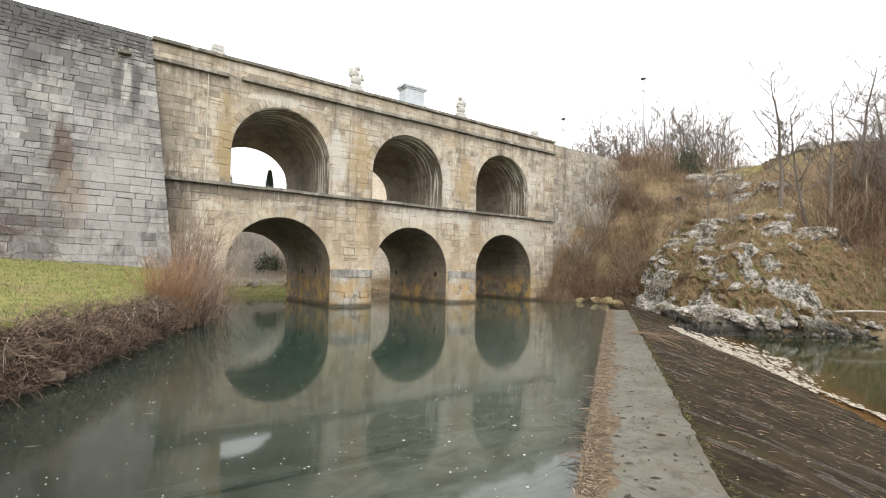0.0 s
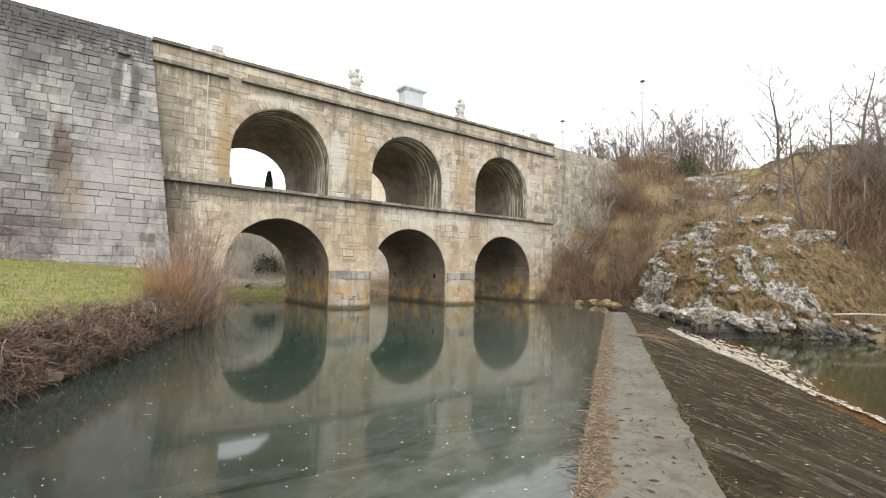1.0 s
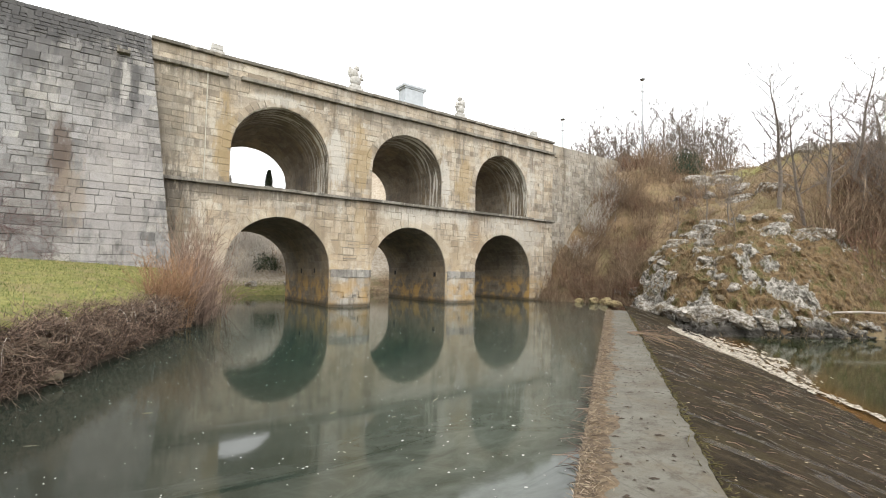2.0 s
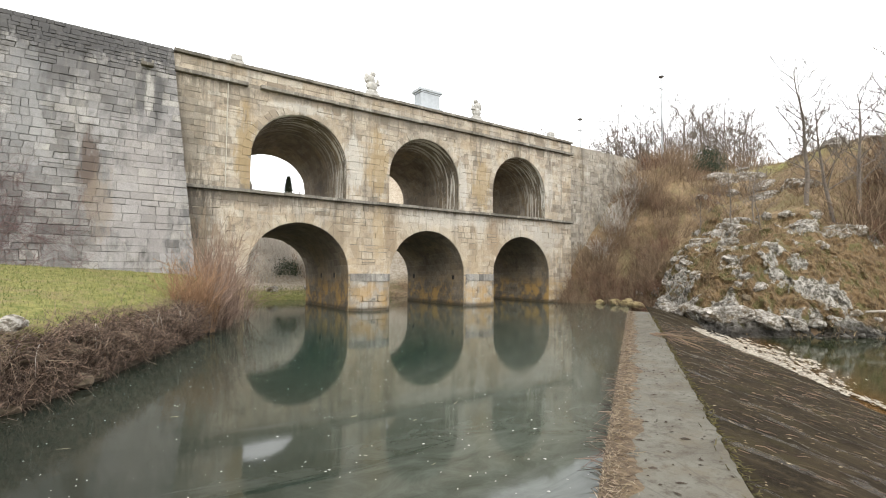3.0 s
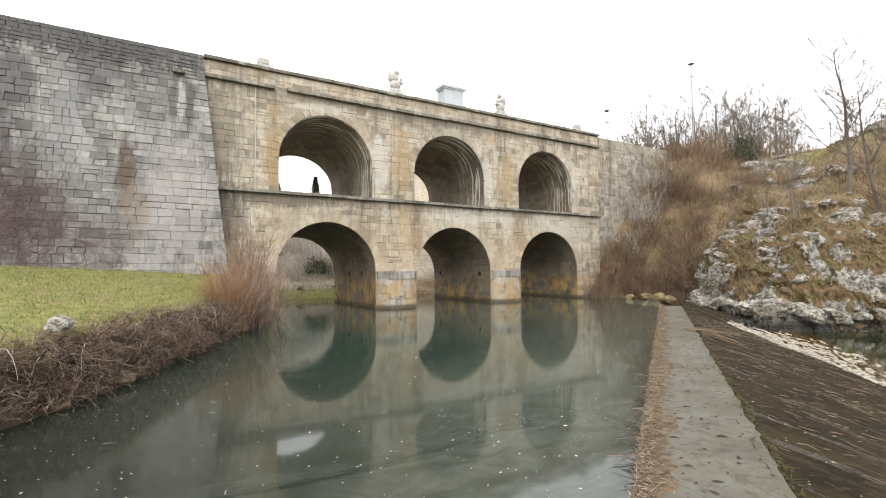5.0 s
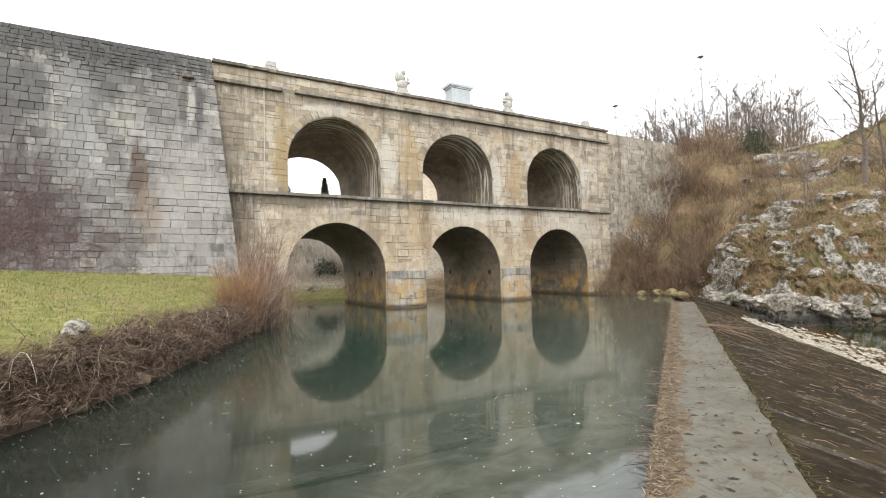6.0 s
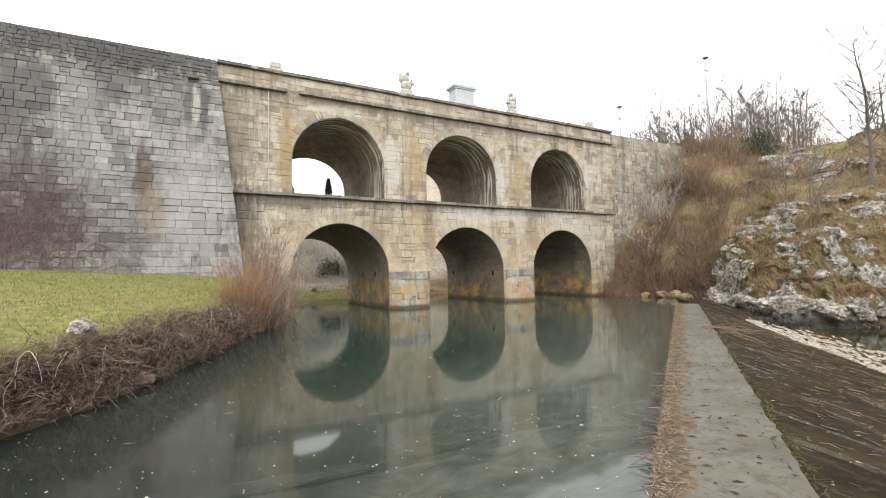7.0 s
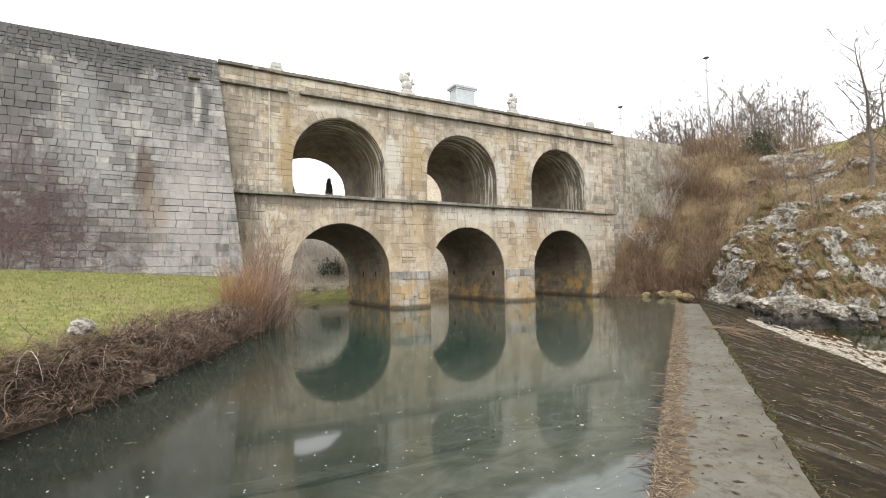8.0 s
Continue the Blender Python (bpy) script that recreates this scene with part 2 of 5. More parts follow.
def arch_wall(name, x0, x1, z0, z1, arches, r, spring, base, material, parent, drop, front=FRONT + 0.05):
    """A wall of the bridge's thickness, with round-headed openings right through it."""
    verts, faces = [], []
    def quad(a, b, c, d):
        k = len(verts)
        verts.extend((a, b, c, d))
        faces.append((k, k + 1, k + 2, k + 3))
    xs = [x0]
    n = 28
    low = lambda z: z - drop * max(0.0, z - LEDGE if base > 1 else z) / (spring + r - (LEDGE if base > 1 else 0))
    for c in arches:
        curve = [(c - r * math.cos(math.pi * i / n), spring + r * math.sin(math.pi * i / n)) for i in range(n + 1)]
        curve[0], curve[-1] = (c - r, spring), (c + r, spring)
        for (xa, za), (xb, zb) in zip(curve, curve[1:]):
            quad((xa, front, za), (xb, front, zb), (xb, front, z1), (xa, front, z1))
            quad((xb, BACK, low(zb)), (xa, BACK, low(za)), (xa, BACK, z1), (xb, BACK, z1))
            quad((xa, front, za), (xa, BACK, low(za)), (xb, BACK, low(zb)), (xb, front, zb))
        quad((c - r, front, base), (c - r, BACK, base), (c - r, BACK, low(spring)), (c - r, front, spring))
        quad((c + r, BACK, base), (c + r, front, base), (c + r, front, spring), (c + r, BACK, low(spring)))
        quad((c - r, front, base), (c + r, front, base), (c + r, BACK, base), (c - r, BACK, base))
        xs += [c - r, c + r]
    xs.append(x1)
    for a, b in zip(xs[::2], xs[1::2]):
        quad((a, front, z0), (b, front, z0), (b, front, z1), (a, front, z1))
        quad((b, BACK, z0), (a, BACK, z0), (a, BACK, z1), (b, BACK, z1))
    quad((x0, BACK, z0), (x0, front, z0), (x0, front, z1), (x0, BACK, z1))
    quad((x1, front, z0), (x1, BACK, z0), (x1, BACK, z1), (x1, front, z1))
    quad((x0, front, z1), (x1, front, z1), (x1, BACK, z1), (x0, BACK, z1))
    return add(name, mesh_of(name, verts, faces, material), parent)


def courses(z0, z1, low, high, rng, crown=None):
    zs = [z0]
    while zs[-1] < z1 - high * 1.2:
        zs.append(zs[-1] + rng.uniform(low, high))
    zs.append(z1)
    if crown and z0 < crown < z1:
        i = min(range(1, len(zs) - 1), key=lambda k: abs(zs[k] - crown))
        zs[i] = crown
    return list(zip(zs, zs[1:]))


def facade_stones(x0, x1, z0, z1, arches, r, spring, ring, rng, wide=(0.4, 0.95), tall=(0.28, 0.42), uneven=0.012):
    """Coursed stones that fill a wall and butt against the arch rings."""
    def half(z):
        if z <= spring:
            return r
        return math.sqrt(max(0.0, (r + ring * 0.72) ** 2 - (z - spring) ** 2))
    place = lambda u, v, w: (u, FRONT + 0.03 - w, v)
    stones = []
    for za, zb in courses(z0, z1, *tall, rng, spring + r + ring * 0.72 if arches else None):
        runs, left = [], (x0, x0)
        for c in arches:
            ha, hb = half(za), half(zb)
            if ha <= 0.01 and hb <= 0.01:
                continue
            runs.append((left, (c - ha, c - hb)))
            left = (c + ha, c + hb)
        runs.append((left, (x1, x1)))
        for (la, lb), (ra, rb) in runs:
            if ra - la < 0.12 and rb - lb < 0.12:
                continue
            joints, x = [(la, lb)], max(la, lb)
            while x < min(ra, rb) - wide[1] * 1.15:
                x += rng.uniform(*wide)
                joints.append((x, x + rng.uniform(-0.03, 0.03)))
            joints.append((ra, rb))
            for (a, b), (c, d) in zip(joints, joints[1:]):
                j = [rng.uniform(-uneven, uneven) for _ in range(4)]
                cuts = [za, zb]
                if zb - za > 0.3 and rng.random() < uneven * 5:
                    cuts.insert(1, za + (zb - za) * rng.uniform(0.35, 0.65))
                for m, (ka, kb) in enumerate(zip(cuts, cuts[1:])):
                    ta, tb = (ka - za) / (zb - za), (kb - za) / (zb - za)
                    joint = 0.016 if rng.random() < uneven * 8 else 0.003
                    stones.append(block([(a + (b - a) * ta, ka + j[0]), (c + (d - c) * ta, ka + j[1]), (c + (d - c) * tb, kb + j[2]), (a + (b - a) * tb, kb + j[3])],
                                        place, rng.uniform(0.0, 0.012 + uneven * 0.5), 0.07, joint, 0.007, rng))
    return stones


def ring_stones(arches, r, spring, ring, rng, arc=0.42, proud=0.03):
    place = lambda u, v, w: (u, FRONT + 0.03 - w, v)
    stones = []
    for c in arches:
        n = int(math.pi * (r + ring / 2) / arc) | 1
        cuts = [math.pi * (i + (rng.uniform(-0.18, 0.18) if 0 < i < n else 0)) / n for i in range(n + 1)]
        for a, b in zip(cuts, cuts[1:]):
            out = r + ring * rng.uniform(0.72, 0.95)
            q = [(c + k * math.cos(t), spring + k * math.sin(t)) for k, t in ((r, b), (r, a), (out, a), (out, b))]
            stones.append(block(q, place, proud + rng.uniform(-0.008, 0.006), 0.07, 0.014 if rng.random() < 0.2 else 0.003, 0.007, rng))
    return stones


def vault_stones(arches, r, spring, base, rng, drop):
    """The courses of stone that line the barrel vaults and the sides of the openings."""
    stones = []
    foot = max(base, 0.0)
    for c in arches:
        steps, arc = [], math.pi * r
        side = spring - base
        total, s = side * 2 + arc, 0.0
        while s < total - 0.3:
            steps.append(s)
            s += rng.uniform(0.34, 0.5)
        steps.append(total)
        def spot(s, w):
            if s < side:
                return (c - r + w, base + s)
            if s > side + arc:
                return (c + r - w, base + total - s)
            t = math.pi - (s - side) / r
            return (c + (r - w) * math.cos(t), spring + (r - w) * math.sin(t))
        def place(u, v, w):
            x, z = spot(v, w)
            t = (u - FRONT) / (BACK - FRONT)
            return (x, u, z - drop * t * max(0.0, z - foot) / (spring + r - foot))
        for a, b in zip(steps, steps[1:]):
            y = FRONT + 0.06
            while y < BACK - 0.1:
                y2 = min(BACK - 0.02, y + rng.uniform(0.5, 1.1))
                stones.append(block([(y2, a), (y, a), (y, b), (y2, b)], place, rng.uniform(0.008, 0.022), 0.03, 0.002, 0.006, rng))
                y = y2
    return stones


def stone_bridge():
    rng = random.Random(5)
    root = thing("stone_bridge", "two-tier weathered limestone arch bridge over the green river", "bridge", (15, 28.7, 0))
    lower = arch_wall("lower_wall", END_W, END_E, -1.6, LEDGE - 0.16, LOW_C, LOW_R, LOW_S, -1.6, M_MORTAR, root, 0.36)
    upper = arch_wall("upper_wall", END_W, END_E, LEDGE - 0.16, CORNICE - 0.2, UP_C, UP_R, UP_S, LEDGE - 0.02, M_MORTAR, root, 0.62)
    # ledge between the tiers, string course under the parapet, parapet and coping, in long slabs
    def slabs(name, z0, z1, y0, y1, length, material, label):
        x = END_W + 0.35
        while x < END_E:
            x2 = min(END_E + 0.12, x + rng.uniform(*length))
            if name == "string_course" and x < 4.95 < x2:
                x2 = 4.95      # a slab is missing here
            elif name == "string_course" and abs(x - 4.95) < 0.01:
                x = 5.55
                x2 = x + 1.9
            bm = bmesh.new()
            dz = rng.uniform(-0.012, 0.012)
            box(bm, x, x2 - 0.008, y0 + rng.uniform(-0.015, 0.015), y1, z0 + dz, z1 + dz, 0.02)
            part(name, bm, material, root, label)
            x = x2
    slabs("ledge", LEDGE - 0.16, LEDGE, FRONT - 0.22, FRONT + 0.3, (1.2, 2.2), M_COPING, "thin projecting stone ledge with dark edge")
    slabs("string_course", CORNICE - 0.18, CORNICE, FRONT - 0.2, FRONT + 0.2, (1.2, 2.4), M_COPING, "projecting stone string course")
    slabs("coping", COPING - 0.16, COPING, FRONT - 0.14, FRONT + 0.52, (1.0, 1.8), M_COPING, "dark weathered coping slab")
    bm = bmesh.new()
    box(bm, END_W, END_E, FRONT + 0.05, FRONT + 0.42, CORNICE - 0.2, COPING - 0.15)
    parapet = part("parapet", bm, M_MORTAR, root)
    bm = bmesh.new()
    box(bm, END_W, END_E, BACK - 0.42, BACK, CORNICE - 0.2, COPING)
    part("rear_parapet", bm, M_WARM, root)
    bm = bmesh.new()
    box(bm, END_W, END_E, FRONT + 0.43, BACK - 0.43, CORNICE - 0.2, CORNICE - 0.05)
    part("roadway", bm, M_MORTAR, root)
    near = lambda s: s[0][8][0]
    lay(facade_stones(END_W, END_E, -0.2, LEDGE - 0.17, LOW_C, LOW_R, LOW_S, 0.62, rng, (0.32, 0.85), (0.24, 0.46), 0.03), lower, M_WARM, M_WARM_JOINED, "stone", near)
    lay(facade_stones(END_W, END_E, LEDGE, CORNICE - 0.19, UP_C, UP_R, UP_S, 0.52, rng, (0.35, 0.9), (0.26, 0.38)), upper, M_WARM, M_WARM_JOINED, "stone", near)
    lay(ring_stones(LOW_C, LOW_R, LOW_S, 0.62, rng, 0.5), lower, M_WARM, M_WARM_JOINED, "voussoir", near)
    lay(ring_stones(UP_C, UP_R, UP_S, 0.52, rng, 0.4), upper, M_WARM, M_WARM_JOINED, "voussoir", near)
    lay(facade_stones(END_W, END_E, CORNICE, COPING - 0.17, (), 1, 0, 0, rng, (0.6, 1.2), (0.3, 0.4)), parapet, M_WARM, M_WARM_JOINED, "stone", near)
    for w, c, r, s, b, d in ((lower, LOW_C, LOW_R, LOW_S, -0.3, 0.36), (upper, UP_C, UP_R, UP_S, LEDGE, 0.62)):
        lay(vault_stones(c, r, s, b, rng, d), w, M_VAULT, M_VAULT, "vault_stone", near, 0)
    bm = bmesh.new()
    box(bm, 4.0, 4.045, FRONT - 0.05, FRONT + 0.02, LEDGE + 0.01, CORNICE - 0.2, 0.008)
    part("conduit", bm, M_LIME, root, "thin pale conduit running down the wall")
    # putlog holes in the sides of the openings
    for x, y, z in ((LOW_C[0] + LOW_R, 29.3, 1.95), (LOW_C[0] + LOW_R, 27.1, 1.98), (LOW_C[1] + LOW_R, 26.2, 1.86), (LOW_C[1] + LOW_R, 31.4, 1.9)):
        hole = bmesh.new()
        for dy0, dy1, dz0, dz1 in ((-0.2, 0.2, 0.14, 0.2), (-0.2, 0.2, -0.2, -0.14), (-0.2, -0.14, -0.14, 0.14), (0.14, 0.2, -0.14, 0.14)):
            box(hole, x - 0.055, x + 0.01, y + dy0, y + dy1, z + dz0, z + dz1)
        frame_ob = part("putlog_hole", hole, M_VAULT, root, "small square hole left in the masonry")
        # near-black plate: the hole's depth and shade are painted, not cut
        back = bmesh.new()
        box(back, x - 0.045, x + 0.01, y - 0.14, y + 0.14, z - 0.14, z + 0.14)
        part("hole_shade_plate", back, M_HOLE_SHADE, root)
    # piers: a shallow breast of squared stones with a dark cap course
    for x0, x1, lip in ((10.62, 13.12, 0.55), (18.78, 21.16, 0.30)):
        pier = thing("pier_breast", "", "", (0, 0, 0))
        pier.parent = root
        pier.matrix_parent_inverse = Matrix.Translation(-root.location)
        def place(u, v, w, x0=x0, x1=x1, lip=lip):
            t = (u - x0) / (x1 - x0)
            bulge = lip * (1 - abs(2 * t - 1) ** 3.5)
            return (u, FRONT - 0.02 - bulge - w, v)
        stones = []
        for za, zb in [(-0.9, -0.4), (-0.4, 0.1), (0.1, 0.52), (0.52, 0.86), (0.86, 1.3), (1.3, 1.66), (1.66, 2.1)]:
            cuts = [x0]
            while cuts[-1] < x1 - 0.62:
                cuts.append(cuts[-1] + rng.uniform(0.32, 0.6))
            cuts.append(x1)
            for a, b in zip(cuts, cuts[1:]):
                out = 0.06 + rng.uniform(-0.02, 0.02) if zb > 2 else rng.uniform(0.0, 0.02)
                k = [rng.uniform(-0.035, 0.035) if zb < 1.6 else 0 for _ in range(4)]
                vs, fs = block([(a + k[0], za + k[1] * 0.5), (b - k[0] * 0.5, za), (b, zb + k[2] * 0.5), (a + k[3] * 0.4, zb)], place, out, 0.1, 0.010 if rng.random() < 0.15 else 0.002, 0.006, rng)
                vs = [(x, y + (0.45 if i < 4 else 0), z) for i, (x, y, z) in enumerate(vs)]
                stones.append((vs, fs))
        for vs, fs in stones:
            add("pier_stone", mesh_of("pier_stone", vs, fs, M_CAP if vs[8][2] > 1.55 else M_PIER), pier)
        bm = bmesh.new()
        box(bm, x0 + 0.03, x1 - 0.03, FRONT - 0.05, FRONT + 0.1, -1.2, 2.06)
        core = part("pier_core", bm, M_MORTAR, pier)
    return root


def buttress():
    """The battered retaining wall beside the bridge."""
    rng = random.Random(9)
    top, foot = 12.55, 1.6
    lean = 0.165
    east = lambda v: 1.62 + (12.5 - v) * 0.098
    def place(u, v, w):
        return (u, FRONT - 0.12 - (top - v) * lean - w, v)
    root = thing("retaining_wall", "battered grey limestone retaining wall beside the bridge", "wall", (-6, 23, 2), "", "structure")
    x0 = -26.0
    vs = [place(x0, foot, -0.05), place(east(foot) - 0.05, foot, -0.05), place(east(top) - 0.05, top, -0.05), place(x0, top, -0.05)]
    vs += [(x, FRONT + 3.0, z) for x, y, z in vs]
    core = add("wall_core", mesh_of("wall_core", vs, [(0, 1, 2, 3), (5, 4, 7, 6), (1, 5, 6, 2), (4, 0, 3, 7), (3, 2, 6, 7), (4, 5, 1, 0)], M_GREY_MORTAR), root)
    stones = []
    for za, zb in courses(foot, 11.2, 0.26, 0.42, rng) + courses(11.2, top - 0.02, 0.15, 0.26, rng):
        x = east(za)
        first, slant = True, 0.0
        while x > -12:
            w = rng.uniform(0.34, 0.85) * (1.05 if zb < 7 and x > -3 else 0.5 if za > 11.1 else 0.7 if x < -3 else 0.85)
            left = x - w
            split = rng.random() < 0.14 and zb - za > 0.36
            if first:
                q = [(left, za), (east(za), za), (east(zb), zb), (left, zb)]
                split = False
            else:
                q = [(left, za), (x, za), (x, zb), (left, zb)]
            if split:
                m = za + (zb - za) * rng.uniform(0.4, 0.6)
                for a, b in ((za, m), (m, zb)):
                    stones.append(block([(left, a), (x, a), (x, b), (left, b)], place, rng.uniform(0, 0.016), 0.08, 0.006, 0.012, rng))
            else:
                j = [rng.uniform(-0.016, 0.016) for _ in range(4)]
                q = [(a, b + k) for (a, b), k in zip(q, j)]
                lean_r, lean_l = (0 if first else slant), rng.uniform(-0.025, 0.025)
                q = [(q[0][0] - lean_l, q[0][1]), (q[1][0] - lean_r, q[1][1]), (q[2][0] + lean_r, q[2][1]), (q[3][0] + lean_l, q[3][1])]
                slant = lean_l
                stones.append(block(q, place, rng.uniform(0.0, 0.018), 0.08, 0.015 if rng.random() < 0.3 else 0.003, 0.009, rng))
            x, first = left, False
    # the corner is closed by the ends of the stones, so the side is seen as one dressed face
    lay(stones, core, M_GREY, M_GREY_JOINED, "stone", lambda s: -s[0][8][0])
    return root


# ---- ground ----
def ramp(v, pairs):
    return np.interp(v, [p[0] for p in pairs], [p[1] for p in pairs])


WEST_SHORE = [(-30, -14), (-6, -7.0), (0, -5.9), (7.6, -2.75), (9.1, -1.72), (11, -0.58), (13.9, 0.66), (17.8, 2.2), (21, 3.45), (24, 4.5), (33, 5.2), (36, 5.6)]
EAST_SHORE = [(-40, 44), (-10, 38), (0, 34), (5.7, 31), (7, 30), (9.5, 26.7), (11, 24.2), (13, 24.4), (16, 26.6), (18.3, 28.9), (21, 29.4), (24.5, 27.2), (26, 26.5), (33, 26.6), (40, 30)]


def ground_height(x, y):
    """Height of the ground, for arrays of places."""
    west = ramp(y, WEST_SHORE) - x
    bank = ramp(west, [(-2.0, -1.5), (-0.2, -0.7), (0.0, -0.25), (0.16, 0.55), (0.34, 1.08), (0.7, 1.24), (1.4, 1.38), (13.4, 2.45), (60, 3.2)])
    lift = ramp(y, [(12, 0.0), (23, 0.62), (30, 0.7)]) * ramp(west, [(0.2, 0), (1.9, 1), (10, 0.55), (20, 0.2)])
    bank = bank + lift
    east = x - ramp(y, EAST_SHORE)
    cliff = ramp(east, [(-3, -2.0), (-0.4, -1.1), (0.0, -0.6), (0.9, 1.0), (2.2, 2.2), (3.6, 3.7), (8, 5.5), (14, 8.8), (20, 12.0), (27, 13.5), (60, 15.0), (150, 22)])
    gentle = ramp(east, [(-3, -2.2), (-0.3, -1.2), (0.0, -0.9), (1.4, 0.2), (6, 3.3), (12, 6.4), (20, 11.2), (27, 13.4), (60, 15.0), (150, 22)])
    steep = ramp(east, [(-3, -1.6), (-0.3, -0.8), (0.0, -0.4), (1.5, 1.2), (5, 5.0), (10, 10.6), (14, 11.9), (27, 13.4), (60, 15.0), (150, 22)])
    t = np.clip((y - 7) / 4, 0, 1)
    u = np.clip((y - 17) / 6, 0, 1)
    hill = (gentle * (1 - t) + cliff * t) * (1 - u) + steep * u
    far = ramp(y, [(34, -1.6), (36.5, -0.3), (37.2, 0.35), (41, 0.9), (48, 6.2), (54, 9.0), (60, 10.6), (120, 15), (600, 30)])
    far = far + ramp(x - 0.46 * y, [(0, 0.0), (4, 9.0), (30, 12.0)]) * ramp(y, [(38, 0.0), (52, 1.0)])
    z = np.maximum(np.maximum(bank, hill), far)
    behind = ramp(-y, [(30, -2.0), (45, 1.0), (90, 6), (600, 20)])
    return np.maximum(z, behind)


def rough_ground(x, y, z):
    out = z.copy()
    for i in range(len(x)):
        if x[i] > 20 and y[i] < 33 and z[i] > -0.8:
            k = min(1.0, (z[i] + 0.8) / 1.5) * min(1.0, max(0.0, (80 - x[i]) / 30)) * (1.0 - 0.65 * min(1.0, max(0.0, (x[i] - 41) / 4)))
            p = Vector((x[i], y[i], z[i]))
            out[i] += k * (0.9 * noise.fractal(p * 0.22, 1.0, 2.1, 4) + 0.28 * noise.noise(p * 1.3))
        elif z[i] > 1.0 and x[i] < 8:
            out[i] += 0.035 * noise.noise(Vector((x[i], y[i], 0)) * 2.2) + 0.05 * noise.noise(Vector((x[i], y[i], 3)) * 0.5)
    return out


def ground_material():
    g = Graph("ground_cover")
    n1, n2, n3 = g.noise(2.2, 5), g.noise(0.25, 6, 0.7), g.noise(0.03, 4, 0.7)
    grass = g.mix(g.step(n2, 0.35, 0.68), (0.20, 0.225, 0.045), (0.44, 0.40, 0.12))
    grass = g.mix(g.math("MULTIPLY", g.step(g.noise(0.9, 5, 0.7), 0.48, 0.64), 0.8), grass, (0.36, 0.27, 0.13))
    grass = g.mix(g.math("MULTIPLY", g.step(n3, 0.4, 0.7), 0.5), grass, (0.07, 0.085, 0.02))
    dry = g.mix(g.step(n1, 0.35, 0.65), (0.29, 0.19, 0.10), (0.46, 0.335, 0.195))
    dry = g.mix(g.math("MULTIPLY", g.step(n2, 0.42, 0.7), 0.75), dry, (0.095, 0.062, 0.035))
    dry = g.mix(g.math("MULTIPLY", g.step(g.noise(1.5, 5, 0.65), 0.48, 0.62), 0.7), dry, (0.25, 0.215, 0.095))
    s = g.n.new("ShaderNodeSeparateXYZ")
    g.l.new(g.pos, s.inputs[0])
    knoll = g.math("MULTIPLY", g.step(s.outputs["Z"], 10.4, 11.3), g.math("MULTIPLY", g.step(s.outputs["Y"], 20.5, 18.5), g.step(s.outputs["Y"], 11.5, 14.0)))
    lawn = g.math("MULTIPLY", g.step(s.outputs["X"], 12.0, 16.0, 1.0, 0.0), g.step(s.outputs["Y"], 38.6, 39.8, 1.0, 0.0))
    side = g.math("MAXIMUM", lawn, knoll)
    # far bank: leaf litter paled to paint in the light missing there
    litter = g.mix(g.step(n2, 0.35, 0.65), (0.74, 0.65, 0.52), (0.48, 0.40, 0.30))
    dry = g.mix(g.math("MULTIPLY", g.step(s.outputs["Y"], 38.5, 40.5), g.step(s.outputs["X"], 24.0, 30.0, 1.0, 0.0)), dry, litter)
    col = g.mix(side, dry, grass)
    # dark bank mud, which also paints the shade under the brambles
    mud = g.step(s.outputs["Z"], 0.7, 1.15, 1.0, 0.0)
    mud = g.math("MULTIPLY", mud, g.step(s.outputs["X"], 12, 16, 1.0, 0.35))
    mud = g.math("MULTIPLY", mud, g.step(s.outputs["Y"], 34.0, 36.0, 1.0, 0.15))
    col = g.mix(mud, col, (0.075, 0.052, 0.032))
    return g.done(col, 0.95, g.math("ADD", n2, g.math("MULTIPLY", n3, 0.6)), 0.8, 0.06)


def ground():
    def axis(fine, coarse):
        return sorted(set(np.round(np.concatenate([np.arange(*fine), coarse]), 3)))
    xs = axis((-13, 62, 0.3), np.array([-900, -400, -200, -110, -70, -45, -30, -22, -17, 64, 68, 74, 82, 95, 120, 170, 260, 450, 900.0]))
    ys = axis((-8, 44, 0.3), np.array([-900, -400, -200, -120, -80, -55, -40, -30, -22, -16, -12, 46, 49, 53, 58, 64, 72, 84, 100, 130, 180, 280, 480, 900.0]))
    gx, gy = np.meshgrid(xs, ys)
    gx, gy = gx.ravel(), gy.ravel()
    gz = rough_ground(gx, gy, ground_height(gx, gy))
    east = gx - ramp(gy, EAST_SHORE)
    gz -= 0.6 * np.clip((gy - 6.2) / 1.0, 0, 1) * np.clip((18.6 - gy) / 1.0, 0, 1) * np.clip((east + 1.2) / 0.5, 0, 1) * np.clip((8.6 - east) / 1.5, 0, 1)
    w, h = len(xs), len(ys)
    faces = [(j * w + i, j * w + i + 1, (j + 1) * w + i + 1, (j + 1) * w + i) for j in range(h - 1) for i in range(w - 1)]
    me = mesh_of("ground", np.stack([gx, gy, gz], 1).tolist(), faces, ground_material(), True)
    return tagged(new("ground", me), "grassy bank, river bed and brown winter hillside", "ground", "", "structure")


